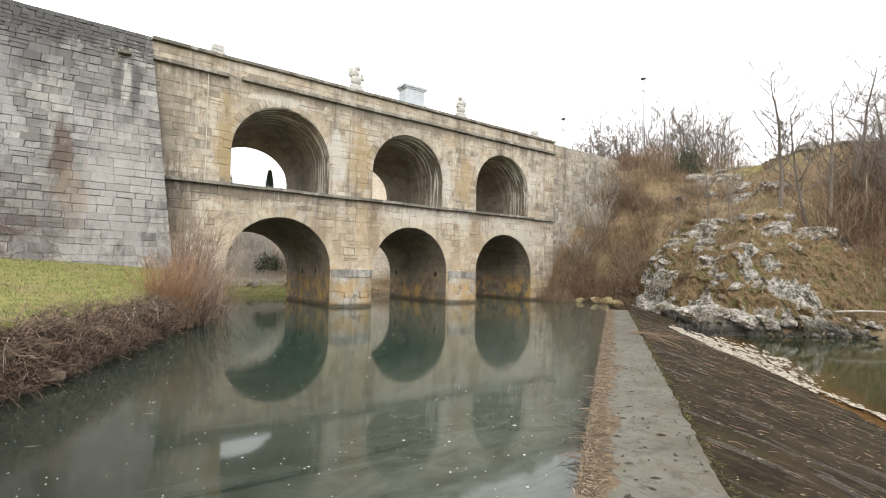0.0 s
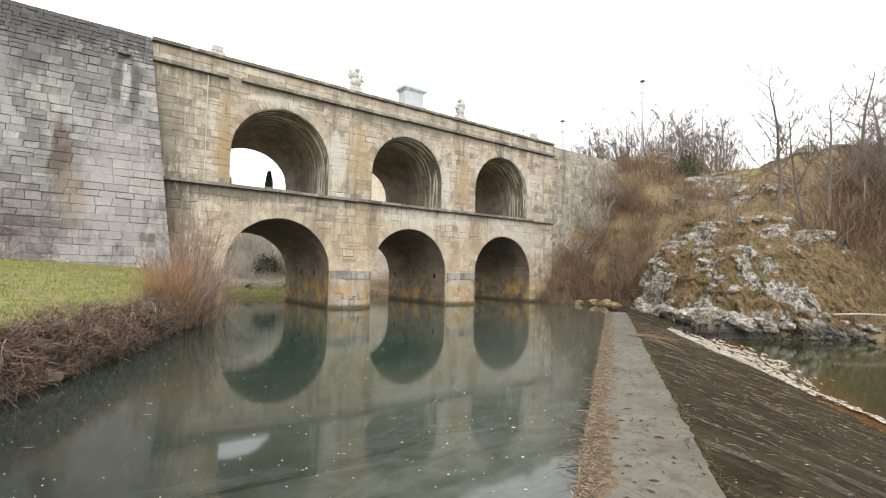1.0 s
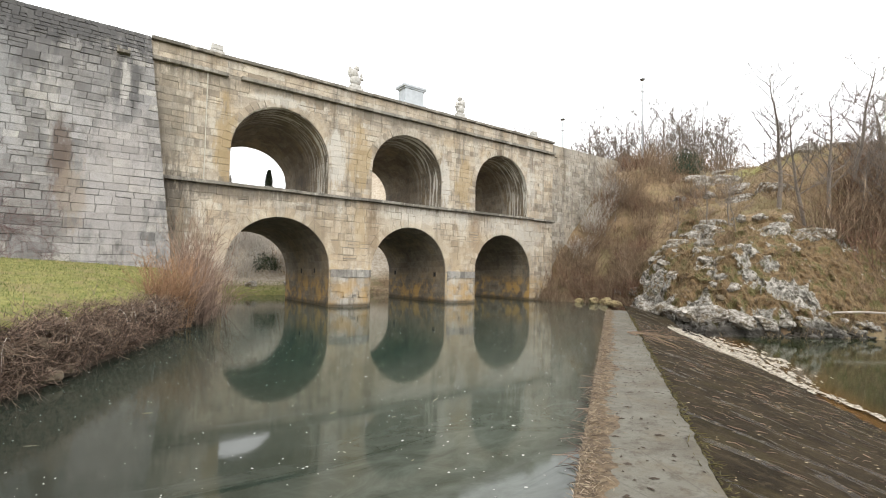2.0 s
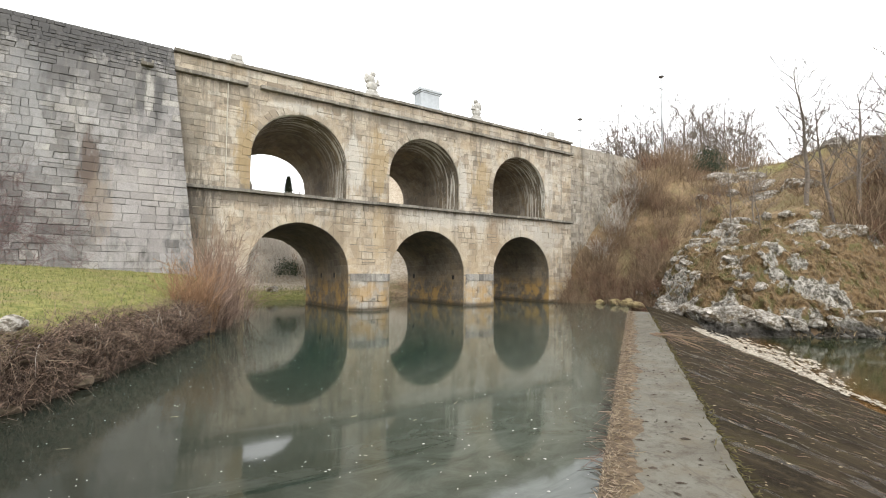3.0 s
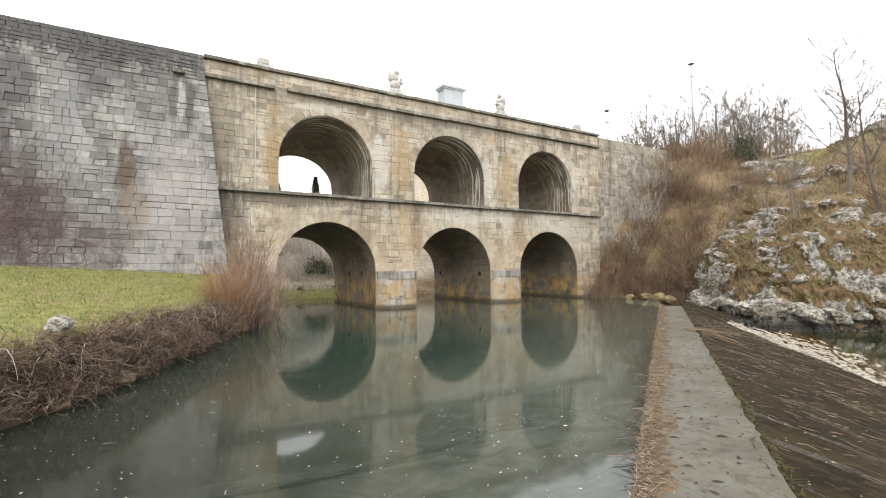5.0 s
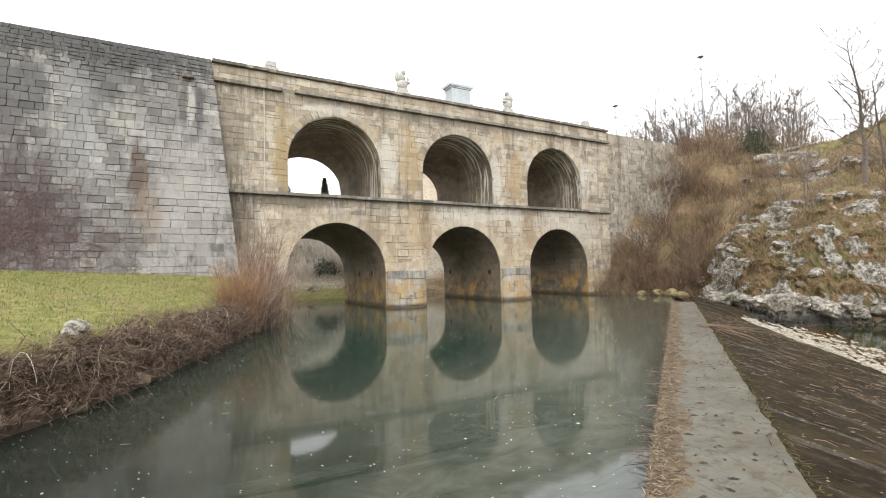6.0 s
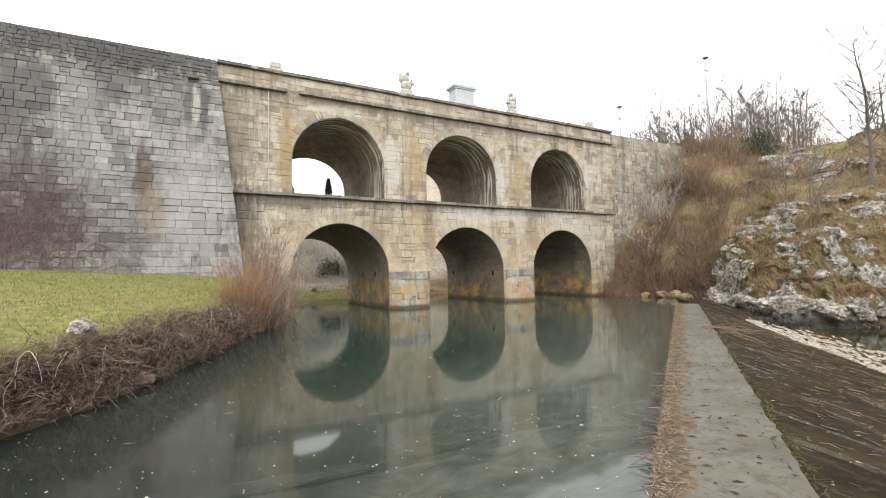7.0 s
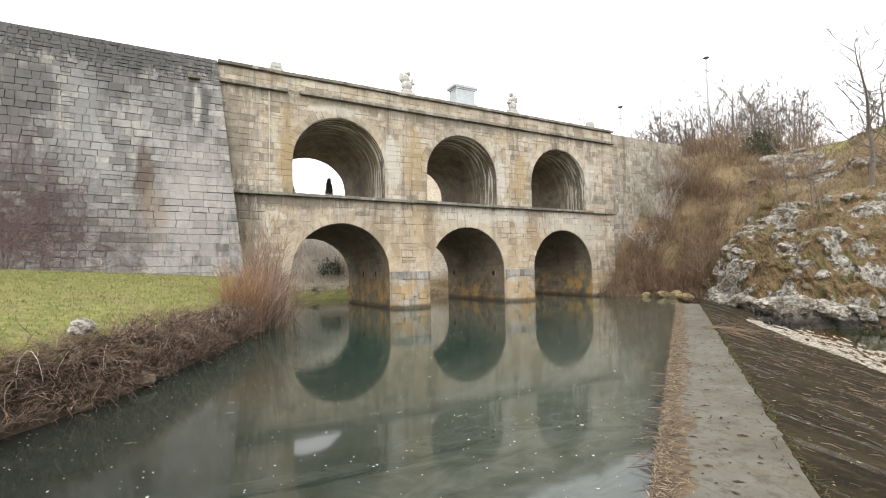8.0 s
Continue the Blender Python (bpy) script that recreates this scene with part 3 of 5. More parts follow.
# ---- water ----
def water_material(name, deep, film, scum, centre=(2.2, 14.5, 0), shallow=None):
    """Still, slightly murky water with a thin film that drifts in arcs."""
    g = Graph(name)
    s = g.n.new("ShaderNodeVectorMath")
    s.operation = "SUBTRACT"
    g.l.new(g.pos, s.inputs[0])
    s.inputs[1].default_value = centre
    polar = g.n.new("ShaderNodeTexGradient")
    polar.gradient_type = "RADIAL"
    g.l.new(s.outputs[0], polar.inputs[0])
    length = g.n.new("ShaderNodeVectorMath")
    length.operation = "LENGTH"
    g.l.new(s.outputs[0], length.inputs[0])
    split = g.n.new("ShaderNodeSeparateXYZ")
    g.l.new(g.pos, split.inputs[0])
    east_of = split.outputs["X"]
    ring = g.n.new("ShaderNodeCombineXYZ")
    g.l.new(g.math("MULTIPLY", length.outputs["Value"], 1.0), ring.inputs[0])
    g.l.new(g.math("MULTIPLY", polar.outputs["Fac"], 5.0), ring.inputs[1])
    arcs = g.noise(0.42, 6, 0.7, ring.outputs[0], 0.5)
    soft = g.noise(3.0, 3, 0.5)
    near = g.math("ADD", g.math("DIVIDE", length.outputs["Value"], 9.0), g.math("MULTIPLY", soft, 0.5))
    col = g.mix(g.step(near, 0.35, 1.45), deep, film)
    # brown-grey to the west: murky film, with the bank's reflection painted in
    murk_and_reflection = g.math("ADD", g.math("MULTIPLY", soft, 5.0), east_of)
    if not shallow:
        col = g.mix(g.step(murk_and_reflection, 8.5, 2.0, 0.0, 0.6), col, (0.054, 0.055, 0.041))
    across = g.n.new("ShaderNodeVectorMath")
    across.operation = "DOT_PRODUCT"
    g.l.new(g.pos, across.inputs[0])
    across.inputs[1].default_value = (W_N.x, W_N.y, 0)
    gap = g.math("SUBTRACT", across.outputs["Value"], W_A.dot(W_N))
    along = g.n.new("ShaderNodeVectorMath")
    along.operation = "DOT_PRODUCT"
    g.l.new(g.pos, along.inputs[0])
    along.inputs[1].default_value = (W_U.x, W_U.y, 0)
    if not shallow:      # darker body colour towards the near bank
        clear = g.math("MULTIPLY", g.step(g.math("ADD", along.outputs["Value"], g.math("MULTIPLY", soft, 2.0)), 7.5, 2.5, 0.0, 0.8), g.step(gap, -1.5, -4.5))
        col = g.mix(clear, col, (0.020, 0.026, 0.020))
    if shallow:
        col = g.mix(g.step(g.math("ADD", gap, g.math("MULTIPLY", soft, 1.5)), 5.9, 7.4, 1.0, 0.0), col, shallow)
    else:
        # pale scum along the weir, with sky reflection added to its colour
        skin_and_sky = g.math("MULTIPLY", g.step(gap, -5.5, -0.4), g.step(g.noise(0.9, 7, 0.72, g.stretch(1.0, 1.6, 1.0, 0.6), 0.9), 0.28, 0.80))
        col = g.mix(g.math("MULTIPLY", skin_and_sky, 0.75), col, (0.175, 0.195, 0.165))
    col = g.mix(g.math("MULTIPLY", g.step(arcs, 0.54, 0.78), scum), col, (0.17, 0.175, 0.16))
    col = g.mix(g.math("MULTIPLY", g.step(g.noise(0.05, 3, 0.8), 0.68, 0.74), scum), col, (0.30, 0.30, 0.27))
    slits = g.n.new("ShaderNodeCombineXYZ")      # thin dark gaps in the drifting film
    g.l.new(g.math("MULTIPLY", length.outputs["Value"], 2.6), slits.inputs[0])
    g.l.new(g.math("MULTIPLY", polar.outputs["Fac"], 5.0), slits.inputs[1])
    dark = g.noise(0.7, 5, 0.62, slits.outputs[0], 0.5)
    col = g.mix(g.math("MULTIPLY", g.step(dark, 0.58, 0.70), 0.6), col, tuple(0.5 * v for v in deep))
    rip = g.math("ADD", g.noise(0.5, 3, 0.5), g.math("MULTIPLY", g.noise(0.06, 2), 0.15))
    return g.done(col, g.step(arcs, 0.4, 0.8, 0.05, 0.13), rip, 0.035, 0.02, IOR=1.33, Specular_IOR_Level=0.5)


def water():
    ext = W_A - W_U * 40, W_A + W_U * 30
    up = [(*ext[0], 0), (*ext[1], 0), (46, 60, 0), (-60, 60, 0), (-60, -25, 0)]
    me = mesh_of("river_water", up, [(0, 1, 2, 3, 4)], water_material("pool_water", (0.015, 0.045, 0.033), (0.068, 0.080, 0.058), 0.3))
    tagged(new("river_water", me), "still murky green river pool above the weir", "water", "", "structure")
    a, b = ext[0] + W_N * 2.0, ext[1] + W_N * 2.0
    z = -0.80
    down = [(*a, z), (*(a + W_N * 90), z), (*(b + W_N * 90), z), (*b, z)]
    me = mesh_of("tail_water", down, [(0, 1, 2, 3)], water_material("tail_water", (0.012, 0.036, 0.020), (0.03, 0.040, 0.018), 0.03, shallow=(0.14, 0.075, 0.025)))
    tagged(new("tail_water", me), "clear green tail water below the weir apron", "water", "", "structure")


def weir_point(s, w, z):
    p = W_A + W_U * s + W_N * w
    return (p.x, p.y, z)


def concrete_material(name, a, b, c, rough=0.75, wet=False):
    g = Graph(name)
    turn = math.atan2(W_U.y, W_U.x)
    along = g.noise(1.0, 5, 0.65, g.stretch(6.0, 0.9, 1.0, -turn) if wet else g.stretch(0.9, 3.0, 1.0, -turn))
    col = g.mix(g.step(g.noise(0.8, 5), 0.35, 0.65), a, b)
    col = g.mix(g.math("MULTIPLY", g.step(g.noise(0.12, 6, 0.75), 0.49, 0.66), 0.75), col, c)
    col = g.mix(g.math("MULTIPLY", g.step(along, 0.55, 0.7), 0.5), col, c)
    col = g.mix(g.math("MULTIPLY", g.step(g.noise(0.018, 3, 0.8), 0.5, 0.75), 0.4), col, c)
    spec = 0.35
    if not wet:
        col = g.mix(g.math("MULTIPLY", g.step(g.noise(0.55, 6, 0.7), 0.47, 0.66), 0.6), col, (0.15, 0.118, 0.072))
        col = g.mix(g.math("MULTIPLY", g.step(g.cells(0.9, None, "DISTANCE_TO_EDGE"), 0.0, 0.02, 1.0, 0.0), 0.35), col, (0.06, 0.05, 0.035))
    if wet:
        film = g.noise(1.0, 4, 0.6, g.stretch(2.6, 0.7, 1.0, -turn))
        rough = g.step(film, 0.56, 0.62, 0.75, 0.12)
        col = g.mix(g.math("MULTIPLY", g.step(g.noise(0.7, 5, 0.7), 0.52, 0.62), 0.32), col, (0.07, 0.057, 0.022))
        spec = g.step(film, 0.56, 0.62, 0.06, 0.35)
    return g.done(col, rough, g.math("ADD", g.noise(0.2, 6, 0.7), g.math("MULTIPLY", g.noise(0.02, 3), 0.4)), 0.5, 0.03, Specular_IOR_Level=spec)


M_CREST = concrete_material("crest_concrete", (0.20, 0.19, 0.152), (0.14, 0.126, 0.094), (0.075, 0.058, 0.036))
M_SILT = plain("brown_silt", (0.23, 0.165, 0.095), (0.075, 0.05, 0.028), 0.11, 0.95, 0.8)
M_APRON = concrete_material("apron_concrete", (0.044, 0.032, 0.018), (0.020, 0.0145, 0.008), (0.09, 0.068, 0.038), 0.6, True)


def sheet(name, material, s_range, profile, jitter, parent, steps=0.25, label=""):
    """A strip swept along the weir: profile gives (w, z) at each place along it."""
    ss = np.arange(s_range[0], s_range[1] + 0.001, steps)
    verts, faces = [], []
    for s in ss:
        row = profile(s)
        for w, z in row:
            k = jitter * noise.noise(Vector((s * 1.7, w * 1.7, 2)))
            verts.append(weir_point(s, w + k * 0.6, z + k * 0.5))
    m = len(profile(ss[0]))
    for i in range(len(ss) - 1):
        for j in range(m - 1):
            faces.append((i * m + j, (i + 1) * m + j, (i + 1) * m + j + 1, i * m + j + 1))
    return add(name, mesh_of(name, verts, faces, material, True), parent, label)


def apron_wide(s):
    return float(ramp(s, [(-14, 5.4), (6, 4.9), (10, 4.6), (13, 4.3), (16, 3.6), (19, 2.6), (26, 1.8)]))


def apron_spot(s, t):
    """The apron's (w, z) at s along the weir and t from its top to its foot."""
    foot = float(ramp(s, [(10, -0.95), (16, -0.8), (19, -0.55), (23, -0.1)]))
    return 1.17 - 0.012 * s + apron_wide(s) * t, CREST - 0.08 + (foot - CREST + 0.08) * t ** 1.15


def weir():
    root = thing("weir", "low concrete weir with a dark wet sloping apron", "weir", weir_point(8, 0.5, 0), "", "structure")
    edge = lambda s: 1.17 - 0.012 * s + 0.05 * noise.noise(Vector((s * 1.6, 0, 3))) + 0.03 * noise.noise(Vector((s * 6, 0, 8)))
    crest = lambda s: [(0, -1.5), (0, CREST - 0.06), (0.06, CREST)] + [(0.06 + (edge(s) - 0.06) * t, CREST) for t in np.linspace(0.1, 1, 9)]
    sheet("crest", M_CREST, (-14, 20.5), crest, 0.02, root, 0.08)
    def apron(s):
        e = edge(s)
        return [(e, CREST), (e + 0.02, CREST - 0.05)] + [apron_spot(s, t) for t in np.linspace(0.03, 1, 24)] + [(e + apron_wide(s) + 0.3, -1.8)]
    sheet("apron", M_APRON, (-14, 26), apron, 0.06, root, 0.15)
    soil = lambda s: [(-0.02, CREST - 0.16), (0.0, CREST + 0.02)] + [(0.36 * t * (1 + 0.8 * noise.noise(Vector((s * 0.8, 0, 5))) + 0.35 * noise.noise(Vector((s * 4, 0, 9)))), CREST + 0.022 * (1 - t) ** 0.5 + 0.02 * noise.noise(Vector((s * 5, t * 3, 1))) - 0.012 * t) for t in np.linspace(0.1, 1, 8)]
    sheet("silt", M_SILT, (-8, 20.3), soil, 0.015, root, 0.08, "brown silt caked along the crest's edge")
    return root


stone_bridge()
buttress()
ground()
water()
weir()


# ---- plants ----
def tube(verts, faces, pts, radii, sides=3):
    """A tapered stem along pts."""
    k = len(verts)
    n = len(pts)
    for i, p in enumerate(pts):
        d = (pts[min(i + 1, n - 1)] - pts[max(i - 1, 0)]).normalized()
        a = d.cross(Vector((0.31, 0.77, 0.55))).normalized()
        b = d.cross(a)
        for s in range(sides):
            t = 2 * math.pi * s / sides
            verts.append(tuple(p + (a * math.cos(t) + b * math.sin(t)) * radii[i]))
    for i in range(n - 1):
        for s in range(sides):
            q = (s + 1) % sides
            faces.append((k + i * sides + s, k + i * sides + q, k + (i + 1) * sides + q, k + (i + 1) * sides + s))


def stems_mesh(name, seed, count, foot, tall, lean, curl, radius, material, shoots=2, droop=0.0, segments=5):
    """A thicket of thin bare stems that rise from a patch of ground and carry side shoots."""
    rng = random.Random(seed)
    verts, faces = [], []
    for _ in range(count):
        a, r = rng.uniform(0, 2 * math.pi), foot * math.sqrt(rng.random())
        p = Vector((r * math.cos(a), r * math.sin(a), -0.08))
        out = Vector((math.cos(a + rng.uniform(-0.9, 0.9)), math.sin(a + rng.uniform(-0.9, 0.9)), 0))
        d = (Vector((0, 0, 1)) + out * rng.uniform(0.0, lean)).normalized()
        length = rng.uniform(*tall)
        pts = [p.copy()]
        for i in range(segments):
            d = (d + Vector((rng.gauss(0, curl), rng.gauss(0, curl), rng.gauss(0, curl) - droop * i))).normalized()
            p = p + d * length / segments
            pts.append(p.copy())
        rad = radius * rng.uniform(0.6, 1.3)
        tube(verts, faces, pts, [rad * (1 - 0.75 * i / segments) for i in range(segments + 1)])
        for _ in range(shoots):
            i = rng.randint(1, segments - 1)
            q = pts[i].lerp(pts[i + 1], rng.random())
            e = ((pts[i + 1] - pts[i]).normalized() + Vector((rng.gauss(0, 0.55), rng.gauss(0, 0.55), rng.gauss(0.1, 0.4) - droop))).normalized()
            sub, m = [q.copy()], length * rng.uniform(0.15, 0.4)
            sub.append(q + e * m)
            tube(verts, faces, sub, [rad * 0.6, rad * 0.25])
    return mesh_of(name, verts, faces, material)


M_BRAMBLE = twig_material("bramble_stems", (0.05, 0.03, 0.022), (0.48, 0.335, 0.24))
M_ROOT = twig_material("root_strands", (0.10, 0.066, 0.045), (0.50, 0.385, 0.27))
M_STRAW = twig_material("dry_straw", (0.19, 0.13, 0.07), (0.50, 0.41, 0.28))
M_WILLOW = twig_material("willow_stems", (0.27, 0.15, 0.078), (0.53, 0.32, 0.18))
M_ROSY = twig_material("rosy_shrub_stems", (0.19, 0.12, 0.088), (0.58, 0.42, 0.315))
M_SHRUB = twig_material("shrub_stems", (0.17, 0.112, 0.066), (0.56, 0.405, 0.265))
M_PALE = twig_material("pale_shrub_stems", (0.60, 0.54, 0.46), (0.95, 0.90, 0.82))
M_RED = twig_material("reddish_stems", (0.14, 0.078, 0.05), (0.40, 0.235, 0.145))
M_BARK = plain("tree_bark", (0.31, 0.26, 0.215), (0.16, 0.13, 0.105), 0.12)
M_VINE = twig_material("vine_stems", (0.13, 0.082, 0.08), (0.30, 0.21, 0.195))
M_EVERGREEN = twig_material("evergreen_leaves", (0.032, 0.05, 0.027), (0.085, 0.11, 0.055))
M_DRYGRASS = twig_material("dry_grass_blades", (0.22, 0.155, 0.08), (0.56, 0.43, 0.24))
M_GRASS = twig_material("grass_blades", (0.11, 0.15, 0.03), (0.54, 0.47, 0.20))


def height_at(x, y):
    z = ground_height(np.array([x]), np.array([y]))
    return float(rough_ground(np.array([x]), np.array([y]), z)[0])


def shrubs(name, label, category, group, meshes, part_name, places):
    """Repeats of a shrub, each one a thing with its stems."""
    for i, (x, y, z, size, high) in enumerate(places):
        root = thing(name, label, category, (x, y, z), group)
        ob = new(part_name, meshes[i % len(meshes)])
        ob.parent = root
        root.rotation_euler = (0, 0, i * 2.399)
        root.scale = (size, size, high)


def bank_plants():
    rng = random.Random(21)
    bramble = [stems_mesh("bramble", s, 120, 0.5, (0.45, 1.1), 0.9, 0.5, 0.0145, M_BRAMBLE, 4, 0.10, 4) for s in (1, 2, 3)]
    straw = [stems_mesh("straw", s, 90, 0.5, (0.4, 0.95), 1.3, 0.25, 0.006, M_STRAW, 1, 0.24) for s in (4, 5)]
    willow = [stems_mesh("willow", s, 70, 0.5, (1.0, 2.7), 0.40, 0.12, 0.014, M_WILLOW, 5) for s in (6, 7)]
    roots = [stems_mesh("root", s, 12, 0.35, (0.6, 1.4), 1.3, 0.38, 0.0085, M_ROOT, 2, 0.24, 6) for s in (22, 23, 24)]
    places = []
    y = 3.4
    while y < 21.5:
        for off, z, size, high in ((0.1, 0.3, 0.5, 0.7), (0.22, 0.6, 0.6, 0.7), (0.36, 0.88, 0.65, 0.55), (0.55, 1.08, 0.7, 0.42)):
            yy = y + rng.uniform(-0.25, 0.25)
            x = float(ramp(yy, WEST_SHORE)) - off - rng.uniform(-0.1, 0.1)
            low = float(ramp(yy, [(8.5, 0.6), (11, 1.0)]))
            places.append((x, yy, z - 0.08, size * rng.uniform(0.85, 1.2), high * rng.uniform(0.75, 1.25) * low))
        y += 0.62
    shrubs("bramble_bush", "tangled leafless brown bramble overhanging the river bank", "bush", "brambles on the bank", bramble, "thicket", places)
    places = []
    y = 3.8
    while y < 20:
        x = float(ramp(y, WEST_SHORE)) - rng.uniform(0.4, 0.85)
        places.append((x, y, max(0.05, height_at(x, y)) - 0.02, rng.uniform(0.4, 0.7), rng.uniform(0.25, 0.45)))
        y += rng.uniform(0.35, 0.7)
    shrubs("dry_grass_tuft", "drooping straw-coloured dry grass on the bank", "grass", "dry tufts on the bank", straw, "tuft", places)
    places = []
    y = 4.0
    while y < 18:
        x = float(ramp(y, WEST_SHORE)) - rng.uniform(0.1, 0.3)
        places.append((x, y, rng.uniform(0.75, 1.0), rng.uniform(0.7, 1.0), rng.uniform(0.7, 1.0)))
        y += rng.uniform(0.35, 0.6)
    shrubs("hanging_roots", "thin tan roots and stems hanging down the earth bank", "roots", "roots on the bank", roots, "strand", places)
    arching = [stems_mesh("arching_stem", s, 1, 0.1, (0.9, 1.7), 1.2, 0.12, 0.011, M_PALE, 0, 0.2, 8) for s in (18, 19, 20, 21)]
    shrubs("arching_cane", "long pale cane arching over the water", "cane", "pale canes on the bank", arching, "cane",
           [(float(ramp(y, WEST_SHORE)) - 0.12 - 0.2 * (i % 3 == 0), y, 0.7, 0.9, 0.8) for i, y in enumerate(np.arange(5.0, 17.5, 0.55))])
    spots = ((1.65, 17.2, 0.75, 0.6), (1.95, 17.7, 0.8, 0.8), (2.35, 18.4, 0.85, 0.9))
    brown = ((2.5, 18.9, 0.85, 1.0), (3.0, 19.6, 0.85, 1.15), (3.4, 20.8, 0.9, 1.35), (2.95, 20.8, 0.8, 1.3), (3.8, 21.8, 0.9, 1.25), (4.4, 22.8, 0.8, 1.0), (3.4, 22.4, 0.8, 1.4))
    shrubs("willow_shrub", "upright leafless willow shrub with orange-brown stems", "bush", "willow shrubs by the bridge", willow, "thicket",
           [(x, y, max(0.05, height_at(x, y)) - 0.05, s, h) for x, y, s, h in spots])
    tan = [stems_mesh("bank_shrub", s, 50, 0.55, (1.1, 2.7), 0.46, 0.18, 0.014, M_ROSY, 6) for s in (8, 9, 10)]
    shrubs("bank_shrub", "tall leafless pinkish-brown shrub beside the bridge arch", "bush", "tall shrubs by the bridge", tan, "thicket",
           [(x, y, max(0.05, height_at(x, y)) - 0.05, s, h) for x, y, s, h in brown])


def hill_plants():
    rng = random.Random(33)
    shrub = [stems_mesh("shrub", s, 55, 0.8, (0.9, 2.3), 0.7, 0.22, 0.017, M_SHRUB, 3, 0.0, 4) for s in (11, 12, 13)]
    pale = [stems_mesh("pale_shrub", s, 65, 0.6, (1.2, 2.6), 0.6, 0.2, 0.015, M_PALE, 4, 0.0, 4) for s in (14, 15)]
    dead = [stems_mesh("reed", s, 60, 0.8, (0.7, 1.7), 0.7, 0.22, 0.013, M_RED, 4, 0.0, 4) for s in (16, 17)]
    places, pales, reds = [], [], []
    def spot(x, y, lo, hi):
        s = rng.uniform(lo, hi)
        return (x, y, height_at(x, y) - 0.05, s, s * rng.uniform(0.85, 1.2))
    for _ in range(48):      # the thicket on the slope beside the bridge
        x, y = rng.uniform(28.0, 42), rng.uniform(18.5, 24.6)
        if x - float(ramp(y, EAST_SHORE)) > -0.2:
            (places if rng.random() < 0.7 else reds).append(spot(x, y, 0.75, 1.25))
    for _ in range(46):      # along the water's edge
        y = rng.uniform(17.5, 24.8)
        x = float(ramp(y, EAST_SHORE)) + rng.uniform(-0.3, 1.6)
        (reds if rng.random() < 0.4 else places).append(spot(x, y, 0.5, 0.9))
    for _ in range(30):      # thin scrub over the hillside
        x, y = rng.uniform(30, 52), rng.uniform(2, 19)
        e = x - float(ramp(y, EAST_SHORE))
        if e > 5 and not (43 < x < 54 and y > 13):
            places.append(spot(x, y, 0.5, 0.95))
    for _ in range(95):      # denser scrub towards the wooded side
        x, y = rng.uniform(33, 46), rng.uniform(-3, 9.8)
        if x - float(ramp(y, EAST_SHORE)) > 2.5:
            (places if rng.random() < 0.45 else reds).append(spot(x, y, 0.9, 1.7))
    for _ in range(30):      # crest of the hill behind the bridge end
        x, y = rng.uniform(40, 60), rng.uniform(21, 31)
        places.append(spot(x, y, 0.7, 1.2))
    for _ in range(46):      # low scrub on the bare slope between the wall and the water
        x, y = rng.uniform(28.5, 37), rng.uniform(18.5, 24.4)
        if x - float(ramp(y, EAST_SHORE)) > 0.2:
            (places if rng.random() < 0.5 else reds).append(spot(x, y, 0.5, 0.9))
    for _ in range(9):       # pale stems in front of the rubble wall
        pales.append(spot(rng.uniform(30.0, 36.0), rng.uniform(23.4, 24.5), 0.7, 1.15))
    for _ in range(22):      # against the foot of the rubble wall
        x = rng.uniform(29.4, 38)
        (places if rng.random() < 0.6 else reds).append(spot(x, rng.uniform(22.6, 24.6), 0.7, 1.1))
    for _ in range(66):      # far bank, seen under the arches
        x, y = rng.uniform(4, 24), rng.uniform(41.5, 52)
        (pales if rng.random() < 0.8 else places).append(spot(x, y, 0.8, 1.5))
    shrubs("hillside_shrub", "leafless brown shrub on the winter hillside", "bush", "shrubs on the hillside", shrub, "thicket", places)
    shrubs("pale_shrub", "leafless pale grey-brown shrub", "bush", "pale shrubs", pale, "thicket", pales)
    shrubs("reddish_shrub", "leafless reddish-brown shrub with slender stems", "bush", "reddish shrubs", dead, "thicket", reds)
    # evergreen bushes
    def leaves(seed, n, rx, rz):
        r = random.Random(seed)
        vs, fs = [], []
        for _ in range(n):
            a, b, k = r.uniform(0, 2 * math.pi), r.uniform(-0.3, 1.0), r.uniform(0.55, 1.0) * (1 + 0.25 * math.sin(r.random() * 9))
            c = Vector((math.cos(a) * rx * k * math.sqrt(1 - min(1, b * b)), math.sin(a) * rx * k * math.sqrt(1 - min(1, b * b)), rz * (0.35 + b * k * 0.65)))
            u, v = Vector((r.gauss(0, 1), r.gauss(0, 1), r.gauss(0, 1))).normalized() * 0.09, Vector((r.gauss(0, 1), r.gauss(0, 1), r.gauss(0, 1))).normalized() * 0.05
            m = len(vs)
            vs += [tuple(c - u), tuple(c + v), tuple(c + u), tuple(c - v)]
            fs.append((m, m + 1, m + 2, m + 3))
        return mesh_of("leaves", vs, fs, M_EVERGREEN)
    green = [leaves(1, 1500, 1.3, 1.9), leaves(2, 1500, 1.5, 1.7)]
    shrubs("evergreen_bush", "dense dark green evergreen bush", "bush", "evergreen bushes", green, "foliage",
           [(45.5, 22.6, height_at(45.5, 22.6) - 0.2, 1.1, 1.15), (43.8, 21.9, height_at(43.8, 21.9) - 0.2, 0.9, 0.9), (47.2, 23.0, height_at(47.2, 23) - 0.2, 0.8, 0.9),
            (11.9, 41.8, height_at(11.9, 41.8), 0.75, 1.0)])
